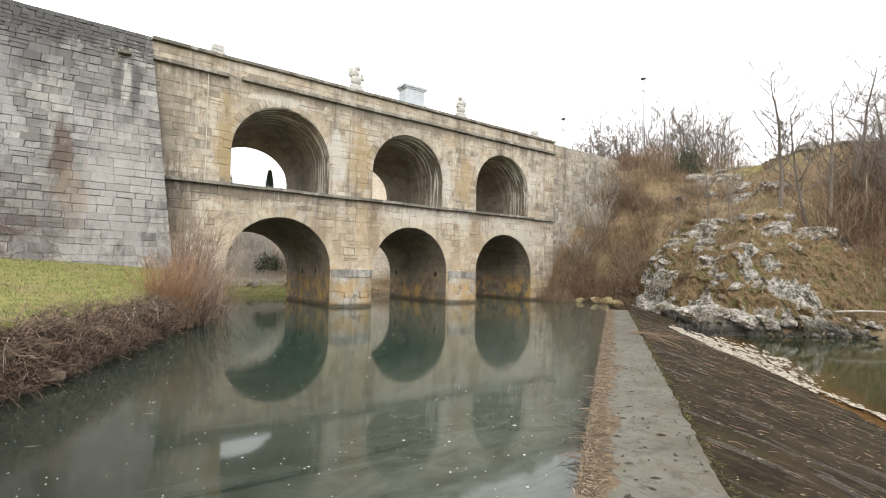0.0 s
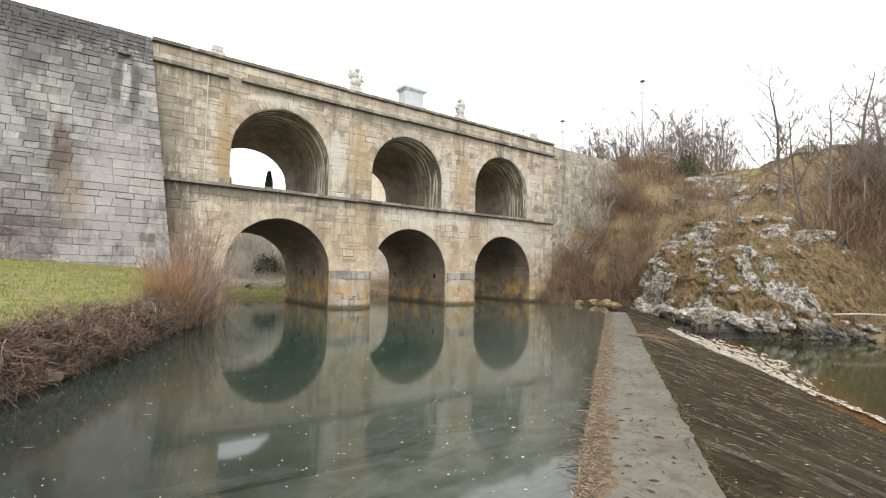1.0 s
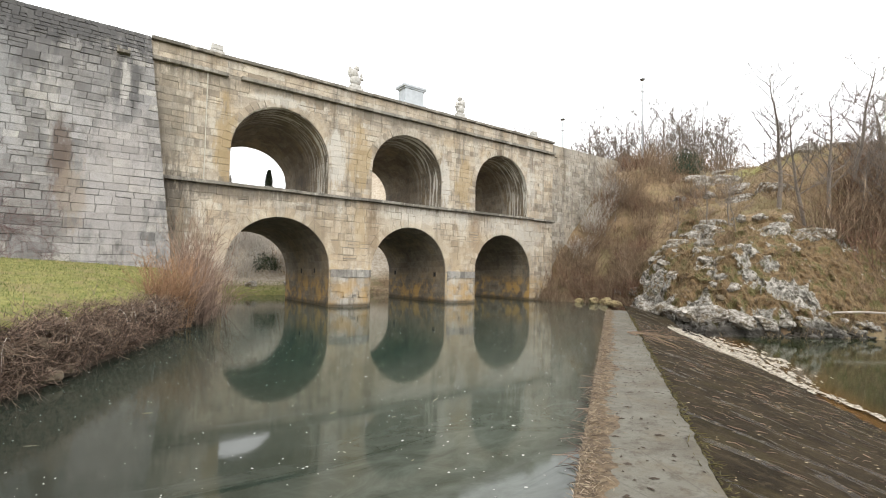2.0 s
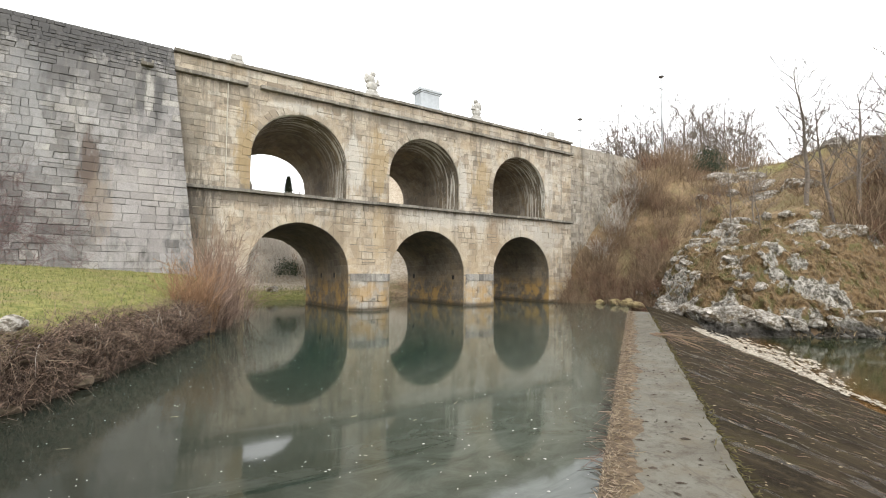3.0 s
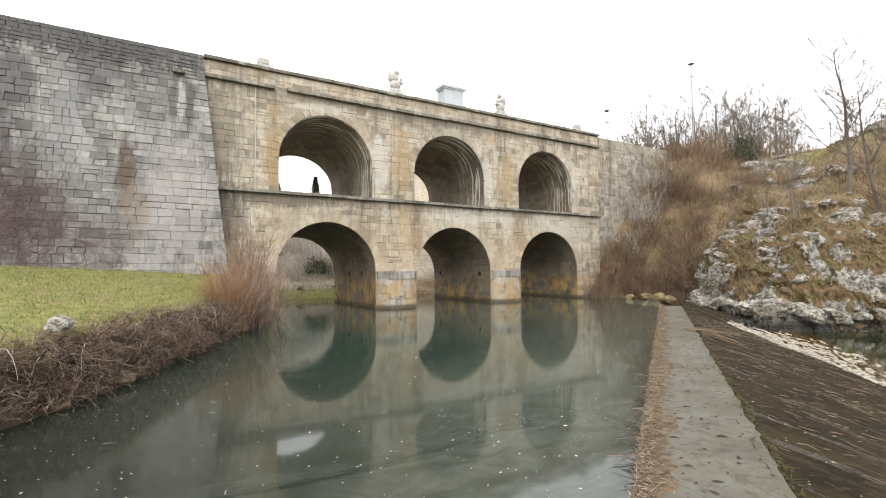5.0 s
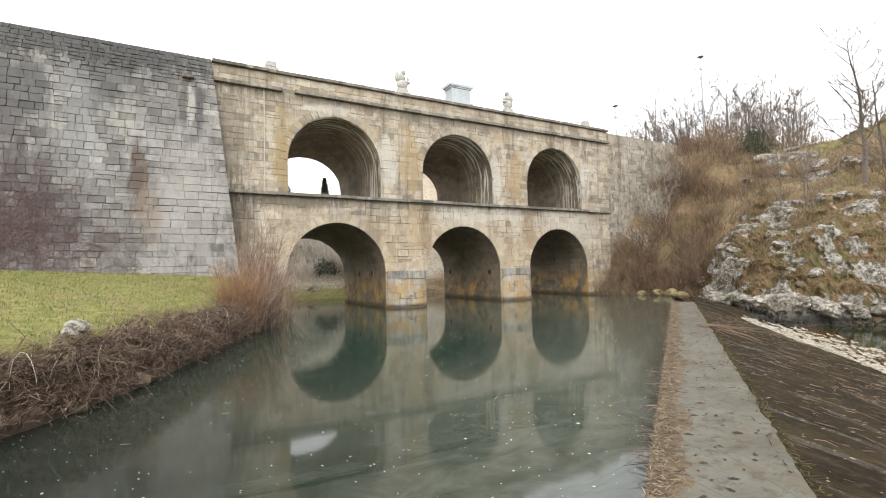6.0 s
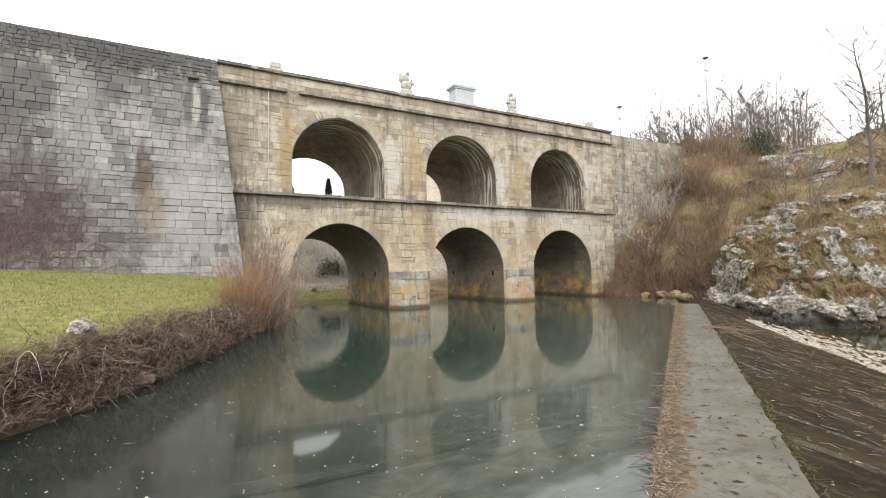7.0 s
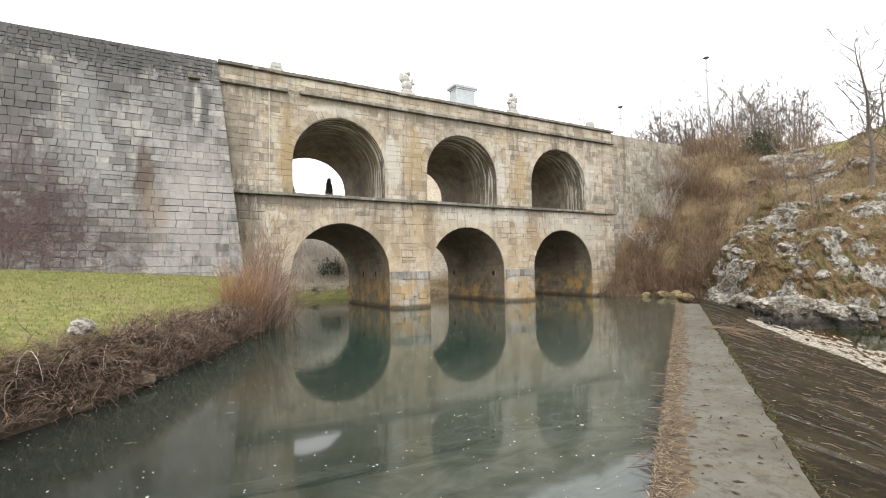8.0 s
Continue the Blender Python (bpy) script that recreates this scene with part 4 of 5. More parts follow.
    # slim conifers far behind the bridge
    for x, y, top, wide in ((18.75, 66.2, 15.4, 0.85), (13.6, 67.5, 14.9, 1.2)):
        z = height_at(x, y)
        root = thing("conifer", "slim dark conifer far behind the bridge", "tree", (x, y, z), "far conifers")
        r = random.Random(int(x))
        vs, fs = [], []
        tube(vs, fs, [Vector((0, 0, 0)), Vector((0, 0, (top - z) * 0.5)), Vector((0, 0, top - z))], [0.18, 0.1, 0.02], 6)
        ob = new("trunk", mesh_of("trunk", vs, fs, M_BARK))
        ob.parent = root
        vs, fs = [], []
        for _ in range(2600):
            t = r.random() ** 0.8
            k, a = wide * (1 - t) ** 0.75 * r.uniform(0.3, 1.05) + 0.04, r.uniform(0, 6.283)
            c = Vector((k * math.cos(a), k * math.sin(a), 0.4 + t * (top - z - 0.4)))
            u = Vector((math.cos(a), math.sin(a), r.uniform(-0.3, 0.6))) * 0.22
            v = Vector((-math.sin(a), math.cos(a), r.uniform(-0.3, 0.3))) * 0.08
            m = len(vs)
            vs += [tuple(c - u), tuple(c + v), tuple(c + u), tuple(c - v)]
            fs.append((m, m + 1, m + 2, m + 3))
        ob = new("crown", mesh_of("crown", vs, fs, M_EVERGREEN))
        ob.parent = root


def tree_meshes(seed, tall, lean=0.1, limbs=11, thick=0.13, spread=0.55, forks=(4, 6), fine=0.010):
    """A bare winter tree: a tapered trunk, and a crown of forking limbs and twigs."""
    rng = random.Random(seed)
    tv, tf, cv, cf = [], [], [], []
    p, d = Vector((0, 0, -0.3)), Vector((rng.uniform(-lean, lean), rng.uniform(-lean, lean), 1)).normalized()
    pts, n = [p.copy()], 10
    for _ in range(n):
        d = (d + Vector((rng.gauss(0, 0.07), rng.gauss(0, 0.07), 0.05))).normalized()
        p = p + d * tall / n
        pts.append(p.copy())
    tube(tv, tf, pts, [thick * (1 - 0.9 * i / n) + 0.012 for i in range(n + 1)], 7)
    def grow(p, d, length, radius, depth):
        m = 2 + depth
        line = [p.copy()]
        for _ in range(m):
            d = (d + Vector((rng.gauss(0, 0.16), rng.gauss(0, 0.16), rng.gauss(0.09, 0.12)))).normalized()
            p = p + d * length / m
            line.append(p.copy())
        tube(cv, cf, line, [max(fine, radius * (1 - 0.7 * i / m)) for i in range(m + 1)], 4 if depth > 1 else 3)
        if depth > 0:
            for _ in range(rng.randint(*forks)):
                t = rng.uniform(0.25, 1.0) * m
                i = min(int(t), m - 1)
                e = (d + Vector((rng.gauss(0, 0.6), rng.gauss(0, 0.6), rng.gauss(0.12, 0.4)))).normalized()
                grow(line[i].lerp(line[i + 1], t - i), e, length * rng.uniform(0.35, 0.6), radius * 0.5, depth - 1)
    for k in range(limbs):
        t = (0.28 + 0.7 * (k + rng.random()) / limbs) * n
        i = min(int(t), n - 1)
        a = k * 2.399 + rng.uniform(-0.5, 0.5)
        e = Vector((math.cos(a) * spread, math.sin(a) * spread, rng.uniform(0.25, 0.9))).normalized()
        grow(pts[i].lerp(pts[i + 1], t - i), e, tall * rng.uniform(0.2, 0.4) * (1.15 - t / n * 0.55), thick * 0.36 * (1.1 - t / n * 0.6), 2)
    return mesh_of("trunk", tv, tf, M_BARK, True), mesh_of("crown", cv, cf, M_BARK)


def trees():
    rng = random.Random(44)
    tall = [tree_meshes(s, 9.0, 0.06, 17, 0.15, 1.0, (4, 6), 0.009) for s in (51, 52, 53)]
    slim = [tree_meshes(s, 6.0, 0.12, 14, 0.055, 0.55, (4, 5), 0.007) for s in (54, 55, 56)]
    scrub = [tree_meshes(s, 4.2, 0.25, 16, 0.05, 0.95, (4, 5), 0.007) for s in (57, 58)]
    def plant(kind, i, x, y, scale, name, label, group):
        root = thing(name, label, "tree", (x, y, height_at(x, y) - 0.1), group)
        root.rotation_euler, root.scale = (0, 0, rng.uniform(0, 6.28)), (scale, scale, scale)
        for part_name, me in zip(("trunk", "crown"), kind[i % len(kind)]):
            ob = new(part_name, me)
            ob.parent = root
    big = "tall leafless tree on the rocky slope"
    plant(tall, 0, 33.9, 11.1, 0.9, "bare_tree", big, "tall bare trees")
    plant(tall, 1, 34.6, 9.95, 0.80, "bare_tree", big, "tall bare trees")
    plant(tall, 2, 36.6, 9.2, 0.90, "bare_tree", big, "tall bare trees")
    for i in range(34):
        plant(tall if i % 3 == 0 else slim, i, rng.uniform(35.5, 47), rng.uniform(0.5, 9.3), rng.uniform(0.7, 1.05), "bare_tree", big, "tall bare trees")
    for i, (x, y, s) in enumerate(((31.2, 14.0, 0.85), (32.9, 13.5, 0.8), (30.9, 12.4, 0.55), (34.4, 22.8, 0.75), (33.0, 16.8, 0.6))):
        plant(slim, i, x, y, s, "slender_tree", "slender leafless sapling on the hillside", "saplings")
    for i in range(64):      # the row along the top of the hill
        t = rng.random()
        x, y = 46 + 12 * rng.random() + 6 * t, 36.0 - 15.5 * t + rng.uniform(-1.5, 1.5)
        plant(scrub if i % 3 else slim, i, x, y, rng.uniform(0.95, 1.55), "hilltop_tree", "leafless tree on the hilltop behind the bridge", "hilltop trees")
    for i in range(16):       # behind the bridge deck
        plant(scrub if i % 2 else slim, i, rng.uniform(40, 45.5), rng.uniform(42, 44.5), rng.uniform(1.2, 1.5), "hilltop_tree", "leafless tree on the hilltop behind the bridge", "hilltop trees")
    for i in range(9):       # a taller clump past the end of the deck
        plant(slim if i % 2 else scrub, i, rng.uniform(52.5, 57.5), rng.uniform(39.0, 41.5), rng.uniform(1.45, 1.95), "hilltop_tree", "leafless tree on the hilltop behind the bridge", "hilltop trees")
    for i in range(10):
        plant(scrub, i, rng.uniform(10, 26), rng.uniform(56, 70), rng.uniform(0.6, 0.9), "hilltop_tree", "leafless tree on the hilltop behind the bridge", "hilltop trees")


def blades(name, label, seed, count, region, size, material, width):
    """Grass as one mesh of narrow blades."""
    rng = random.Random(seed)
    verts, faces = [], []
    xs, ys = [], []
    while len(xs) < count:
        x, y = region(rng)
        if x is not None:
            xs.append(x)
            ys.append(y)
    zs = rough_ground(np.array(xs), np.array(ys), ground_height(np.array(xs), np.array(ys)))
    for x, y, z in zip(xs, ys, zs):
        a, h = rng.uniform(0, 6.283), rng.uniform(*size)
        bx, by = rng.gauss(0, 0.5) * h, rng.gauss(0, 0.5) * h
        w = width * rng.uniform(0.6, 1.4)
        k = len(verts)
        verts += [(x - w * math.cos(a), y - w * math.sin(a), z - 0.02), (x + w * math.cos(a), y + w * math.sin(a), z - 0.02), (x + bx, y + by, z + h)]
        faces.append((k, k + 1, k + 2))
    tagged(new(name, mesh_of(name, verts, faces, material)), label, "grass", "", "stuff")


def grasses():
    def lawn(r):
        y = 5 + 19 * r.random() ** 0.8
        x = float(ramp(y, WEST_SHORE)) - r.uniform(0.7, 11)
        return (x, y) if y < 22.9 else (None, None)
    blades("lawn_grass", "short green and straw-coloured winter grass", 61, 34000, lawn, (0.03, 0.085), M_GRASS, 0.009)
    def slope(r):
        y = r.uniform(-2, 24)
        x = float(ramp(y, EAST_SHORE)) + 0.8 + 26 * r.random() ** 1.2
        return x, y
    blades("dry_hill_grass", "matted brown dry grass over the hillside", 62, 42000, slope, (0.12, 0.42), M_DRYGRASS, 0.016)
    def far_bank(r):
        return r.uniform(3, 20), r.uniform(36.9, 41)
    blades("far_bank_grass", "green grass on the far river bank", 63, 4000, far_bank, (0.08, 0.25), M_GRASS, 0.015)


# ---- rocks ----
def rock_material():
    g = Graph("rough_limestone")
    n1, n2, n3 = g.noise(0.9, 6, 0.7), g.noise(0.16, 6, 0.75), g.noise(0.03, 4, 0.7)
    col = g.mix(g.step(n1, 0.35, 0.65), (0.68, 0.635, 0.56), (0.44, 0.415, 0.37))
    col = g.mix(g.math("MULTIPLY", g.step(n2, 0.45, 0.57), 0.85), col, (0.135, 0.108, 0.07))
    col = g.mix(g.math("MULTIPLY", g.step(g.noise(0.6, 5, 0.7), 0.50, 0.60), 0.85), col, (0.15, 0.105, 0.05))
    col = g.mix(g.math("MULTIPLY", g.step(n3, 0.5, 0.7), 0.4), col, (0.14, 0.13, 0.11))
    col = g.mix(g.step(g.height(), -0.75, 0.0, 0.8, 0.0), col, (0.028, 0.024, 0.018))
    return g.done(col, 0.9, g.math("ADD", n2, g.math("MULTIPLY", n3, 0.5)), 0.8, 0.06)


def rock_mesh(seed, material, detail=4):
    rng = random.Random(seed)
    bm = bmesh.new()
    bmesh.ops.create_icosphere(bm, subdivisions=detail, radius=1.0)
    off = Vector((seed * 3.1, seed * 1.7, 0))
    cuts = [(Vector((rng.gauss(0, 1), rng.gauss(0, 1), rng.gauss(0, 1))).normalized(), rng.uniform(0.5, 0.85)) for _ in range(9)]
    for v in bm.verts:
        p = v.co.copy()
        for c, d in cuts:
            k = p.dot(c) - d
            if k > 0:
                p -= c * k * 0.85
        n = v.co.normalized()
        p += n * (0.16 * noise.fractal(v.co * 1.6 + off, 1.0, 2.0, 4) + 0.07 * abs(noise.noise(v.co * 5 + off)))
        p += n * 0.05 * noise.noise(v.co * 11 + off)
        v.co = p
    me = bpy.data.meshes.new("rock")
    bm.to_mesh(me)
    bm.free()
    me.materials.append(material)
    return me


# bare patches of the crag: along the shore, up from the shore, and their half widths
BARE = ((13.0, 0.2, 6.5, 1.25), (15.6, 1.3, 2.4, 0.9), (16.4, 5.7, 3.6, 1.0), (12.6, 3.1, 0.9, 0.5), (11.6, 2.3, 0.8, 0.5), (13.6, 4.6, 0.9, 0.7),
        (10.7, 3.5, 0.9, 0.7), (10.1, 2.8, 0.8, 0.7), (9.5, 2.3, 0.8, 0.7), (8.7, 1.8, 1.0, 0.6), (10.4, 6.7, 1.4, 0.8), (17.6, 3.4, 0.8, 0.5))


def crag():
    """The craggy limestone face that rises from the water below the weir, with moss and dead grass in its hollows."""
    g = Graph("crag_limestone")
    n1, n2, n3 = g.noise(1.4, 6, 0.65), g.noise(0.22, 6, 0.75), g.noise(0.035, 4, 0.7)
    tall = g.height()
    col = g.mix(g.step(n1, 0.35, 0.6), (0.68, 0.635, 0.56), (0.44, 0.415, 0.365))
    col = g.mix(g.math("MULTIPLY", g.step(n2, 0.47, 0.56), 0.9), col, (0.11, 0.095, 0.07))
    col = g.mix(g.math("MULTIPLY", g.step(g.noise(0.55, 6, 0.75), 0.54, 0.62), 0.85), col, (0.085, 0.08, 0.03))
    col = g.mix(g.math("MULTIPLY", g.step(n3, 0.47, 0.64), 0.55), col, (0.16, 0.15, 0.13))
    at = g.n.new("ShaderNodeAttribute")
    at.attribute_name = "growth"
    cover = g.math("ADD", at.outputs["Fac"], g.math("MULTIPLY", g.math("SUBTRACT", n2, 0.5), 0.55))
    grass = g.mix(g.step(n2, 0.38, 0.65), (0.27, 0.175, 0.082), (0.11, 0.072, 0.036))
    grass = g.mix(g.step(g.noise(0.7, 4), 0.48, 0.62), grass, (0.14, 0.125, 0.04))
    col = g.mix(g.step(cover, 0.46, 0.56), col, grass)
    # near-black towards the waterline
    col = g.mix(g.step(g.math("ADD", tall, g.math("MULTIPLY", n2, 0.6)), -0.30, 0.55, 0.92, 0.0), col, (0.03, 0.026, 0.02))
    mat = g.done(col, 0.9, g.math("ADD", n2, g.math("MULTIPLY", n3, 0.5)), 0.8, 0.05)
    ys, es = np.arange(5.0, 19.6, 0.075), np.concatenate([np.arange(-0.9, 4.0, 0.06), np.arange(4.0, 11.0, 0.14)])
    gy, ge = np.meshgrid(ys, es, indexing="ij")
    gx = ge + ramp(gy, EAST_SHORE)
    gz = rough_ground(gx.ravel(), gy.ravel(), ground_height(gx.ravel(), gy.ravel())).reshape(gx.shape)
    verts, growth, tufts = [], [], []
    rng = random.Random(72)
    for x, y, z, e in zip(gx.ravel(), gy.ravel(), gz.ravel(), ge.ravel()):
        p = Vector((x, y, z))
        ridge = 1 - abs(noise.noise(p * 0.85 + Vector((3, 1, 7)))) * 2
        crack = noise.cell(Vector((x * 1.1 + 0.5 * noise.noise(p), y * 1.1, z * 1.5)))
        k = 0.42 * ridge + 0.22 * crack + 0.22 * noise.fractal(p * 2.6, 0.8, 2.1, 5) + 0.15 * noise.noise(p * 5.5) - 0.16 * abs(noise.noise(p * 10)) + 0.07 * noise.noise(p * 19)
        fade = min(1.0, max(0.0, (y - 5.0) / 3), 1) * min(1.0, max(0.0, (19.6 - y) / 2.0)) * min(1.0, max(0.0, (11.0 - e) / 4))
        q = 0.85 * k * fade * float(ramp(e, [(1.0, 1.0), (3.0, 0.75)]))
        verts.append((x - 0.75 * q, y - 0.25 * q, z + 0.45 * q - 0.10 * (1 - fade) - 0.06))
        bare = max(1 - ((y - cy) / ry) ** 2 - ((e - ce) / re) ** 2 for cy, ce, ry, re in BARE)
        m = 0.92 - 0.62 * max(-0.35, bare) + 0.80 * noise.fractal(p * 0.9 + Vector((9, 2, 4)), 0.7, 2.1, 5) - 0.22 * ridge * (k > 0.25)
        growth.append(m)
        if m > 0.58 and rng.random() < 0.34:
            tufts.append(verts[-1])
    w, h = len(es), len(ys)
    faces = [(j * w + i, j * w + i + 1, (j + 1) * w + i + 1, (j + 1) * w + i) for j in range(h - 1) for i in range(w - 1)]
    me = mesh_of("rock_face", verts, faces, mat)
    me.attributes.new("growth", "FLOAT", "POINT").data.foreach_set("value", growth)
    bv, bf = [], []
    for x, y, z in tufts:
        for _ in range(2):
            a, h, n = rng.uniform(0, 6.283), rng.uniform(0.08, 0.30), len(bv)
            bv += [(x - 0.012 * math.cos(a), y - 0.012 * math.sin(a), z - 0.02), (x + 0.012 * math.cos(a), y + 0.012 * math.sin(a), z - 0.02), (x + rng.gauss(-0.05, 0.10), y + rng.gauss(0, 0.10), z + h)]
            bf.append((n, n + 1, n + 2))
    tagged(new("crag_grass", mesh_of("crag_grass", bv, bf, M_DRYGRASS)), "dead brown grass in the hollows of the crag", "grass", "", "stuff")
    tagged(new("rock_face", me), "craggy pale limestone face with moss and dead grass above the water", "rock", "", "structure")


def rocks():
    rng = random.Random(71)
    mat = rock_material()
    kinds = [rock_mesh(s, mat) for s in range(1, 7)]
    small = [rock_mesh(s, mat, 2) for s in range(7, 11)]
    label = "pale grey limestone outcrop with dark moss and cracks"
    def put(x, y, size, flat=0.75, sink=0.3, name="rock_outcrop", lab=label, group="limestone outcrops", pool=kinds, z=None):
        z = height_at(x, y) if z is None else z
        ob = new(name, pool[rng.randrange(len(pool))])
        s = size * rng.uniform(0.85, 1.15)
        ob.location, ob.rotation_euler = (x, y, z + s * (flat * 0.5 - sink)), (rng.uniform(-0.3, 0.3), rng.uniform(-0.3, 0.3), rng.uniform(0, 6.28))
        ob.scale = (s * rng.uniform(0.9, 1.4), s * rng.uniform(0.8, 1.1), s * flat * rng.uniform(0.8, 1.2))
        tagged(ob, lab, "rock", group)
    # foot of the crag along the water
    for y, size in ((17.2, 0.8), (16.2, 1.1), (15.2, 1.3), (14.1, 1.5), (13.0, 1.6), (12.0, 1.5), (11.1, 1.5), (10.3, 1.3), (9.6, 1.2), (8.9, 0.9)):
        x = float(ramp(y, EAST_SHORE))
        put(x + 0.5, y, size * 0.55, 0.6, 0.25)
    # bands of bare rock higher on the slope
    for x, y, size in ((30.2, 15.6, 1.0), (31.0, 14.9, 1.1), (31.4, 14.1, 1.0), (29.6, 16.4, 0.8), (28.6, 13.2, 0.6), (33.2, 9.5, 1.2), (32.2, 10.6, 1.0), (33.8, 9.0, 0.8), (27.6, 11.9, 0.6), (43.0, 20.0, 1.2), (42.0, 16.2, 1.3), (41.3, 18.6, 0.9),
                       (37.2, 12.2, 1.2), (47.6, 20.6, 1.2), (46.4, 19.6, 1.0), (38.8, 13.4, 0.9), (43.6, 20.6, 1.7), (44.6, 19.6, 1.6), (45.4, 18.6, 1.5), (38.6, 13.3, 1.5), (38.8, 15.1, 1.0), (38.5, 19.6, 0.8), (44.0, 12.5, 1.3), (46.5, 11.0, 1.2), (43.5, 9.5, 1.1), (29.6, 18.0, 0.9), (30.2, 19.5, 0.8)):
        put(x, y, size * 0.75, 0.55, 0.3)
    for _ in range(60):
        y = rng.uniform(9.0, 17.0)
        e = rng.uniform(0.4, 9.0)
        put(float(ramp(y, EAST_SHORE)) + e, y, rng.uniform(0.15, 0.45), 0.7, 0.2, "loose_rock", "small weathered limestone rock on the slope", "loose rocks")
    for _ in range(9):      # pale stones on the far bank, seen under the arches
        put(rng.uniform(5, 22), rng.uniform(38.5, 47), rng.uniform(0.25, 0.7), 0.7, 0.15, "bank_stone", "pale limestone block on the far river bank", "far bank stones")
    # rubble shore below the hill
    for _ in range(120):
        y = rng.uniform(1.0, 9.2)
        put(float(ramp(y, EAST_SHORE)) + rng.uniform(-0.2, 1.3), y, rng.uniform(0.08, 0.26), 0.7, 0.1, "shore_stone", "grey stone of the rubble shore", "shore stones", small)
    put(-1.45, 10.3, 0.27, 0.7, 0.1, "boulder", "grey boulder at the edge of the grass", "", kinds[2:3], 1.25)
    earthy = plain("earthy_stone", (0.30, 0.235, 0.16), (0.12, 0.09, 0.055), 0.12)
    lumps = [rock_mesh(s, earthy, 3) for s in (16, 17, 18)]
    for _ in range(30):
        y = rng.uniform(4.5, 11.5)
        off = rng.uniform(-0.02, 0.2)
        put(float(ramp(y, WEST_SHORE)) - off, y, rng.uniform(0.09, 0.2), 0.7, 0.2, "bank_rock", "earth-brown stone bedded in the river bank", "stones in the bank", lumps, 0.1 + off * 3.2)
    ochre = plain("ochre_limestone", (0.50, 0.40, 0.20), (0.26, 0.20, 0.10), 0.25)
    ledge = [rock_mesh(s, ochre, 3) for s in (14, 15)]
    for x, y, s in ((28.4, 18.9, 0.45), (28.8, 19.8, 0.5), (28.9, 20.8, 0.4), (28.6, 21.9, 0.4)):
        put(x, y, s, 0.6, 0.05, "ochre_rock", "yellow-brown rock at the water's edge", "ochre rocks", ledge, 0.0)
    verts, faces = [], []
    tube(verts, faces, [Vector((0, 0, 0)), Vector((1.2, -0.8, 0.05)), Vector((2.3, -1.7, 0.02)), Vector((3.0, -2.4, 0.08))], [0.05, 0.06, 0.05, 0.03], 8)
    log = tagged(new("driftwood_log", mesh_of("driftwood_log", verts, faces, plain("bleached_wood", (0.55, 0.50, 0.43), (0.40, 0.35, 0.29), 0.2), True)), "bleached driftwood log on the rubble shore", "log")
    log.location = (30.2, 7.6, 0.42)
    dark = plain("dark_wet_stone", (0.05, 0.045, 0.04), (0.025, 0.022, 0.02), 0.3)
    heap = [rock_mesh(s, dark, 2) for s in (12, 13)]
    for x, y, s in ((50.0, 17.4, 0.35), (50.8, 17.0, 0.5), (51.6, 16.6, 0.45)):
        put(x, y, s, 0.7, 0.0, "dark_boulder", "dark boulder on the grassy knoll", "dark boulders", heap)


# ---- litter, drift and foam at the weir ----
def sticks(name, label, category, seed, count, where, size, radius, material):
    rng = random.Random(seed)
    verts, faces = [], []
    for _ in range(count):
        p, d = where(rng)
        n = rng.uniform(*size)
        q = p + d * n
        m = p.lerp(q, 0.5) + Vector((rng.gauss(0, 0.08), rng.gauss(0, 0.08), abs(rng.gauss(0, 0.04)))) * n
        tube(verts, faces, [p, m, q], [radius * rng.uniform(0.6, 1.4)] * 2 + [radius * 0.4])
    return tagged(new(name, mesh_of(name, verts, faces, material)), label, category, "", "stuff")


M_SILT_DARK = plain("dark_mud", (0.075, 0.052, 0.03), (0.04, 0.028, 0.017), 0.05)


def chips(name, label, category, seed, count, where, size, material, thick=0.006):
    """Small irregular flat pieces, as one mesh."""
    rng = random.Random(seed)
    verts, faces = [], []
    for _ in range(count):
        x, y, z, long, turn = where(rng)
        r = rng.uniform(*size)
        k, n = len(verts), 6
        for i in range(n):
            a, q = 6.283 * i / n, r * rng.uniform(0.6, 1.2)
            u, v = q * long * math.cos(a), q * math.sin(a)
            verts.append((x + u * math.cos(turn) - v * math.sin(turn), y + u * math.sin(turn) + v * math.cos(turn), z))
        verts.append((x, y, z + thick))
        faces += [(k + i, k + (i + 1) % n, k + n) for i in range(n)]
    return tagged(new(name, mesh_of(name, verts, faces, material)), label, category, "", "stuff")


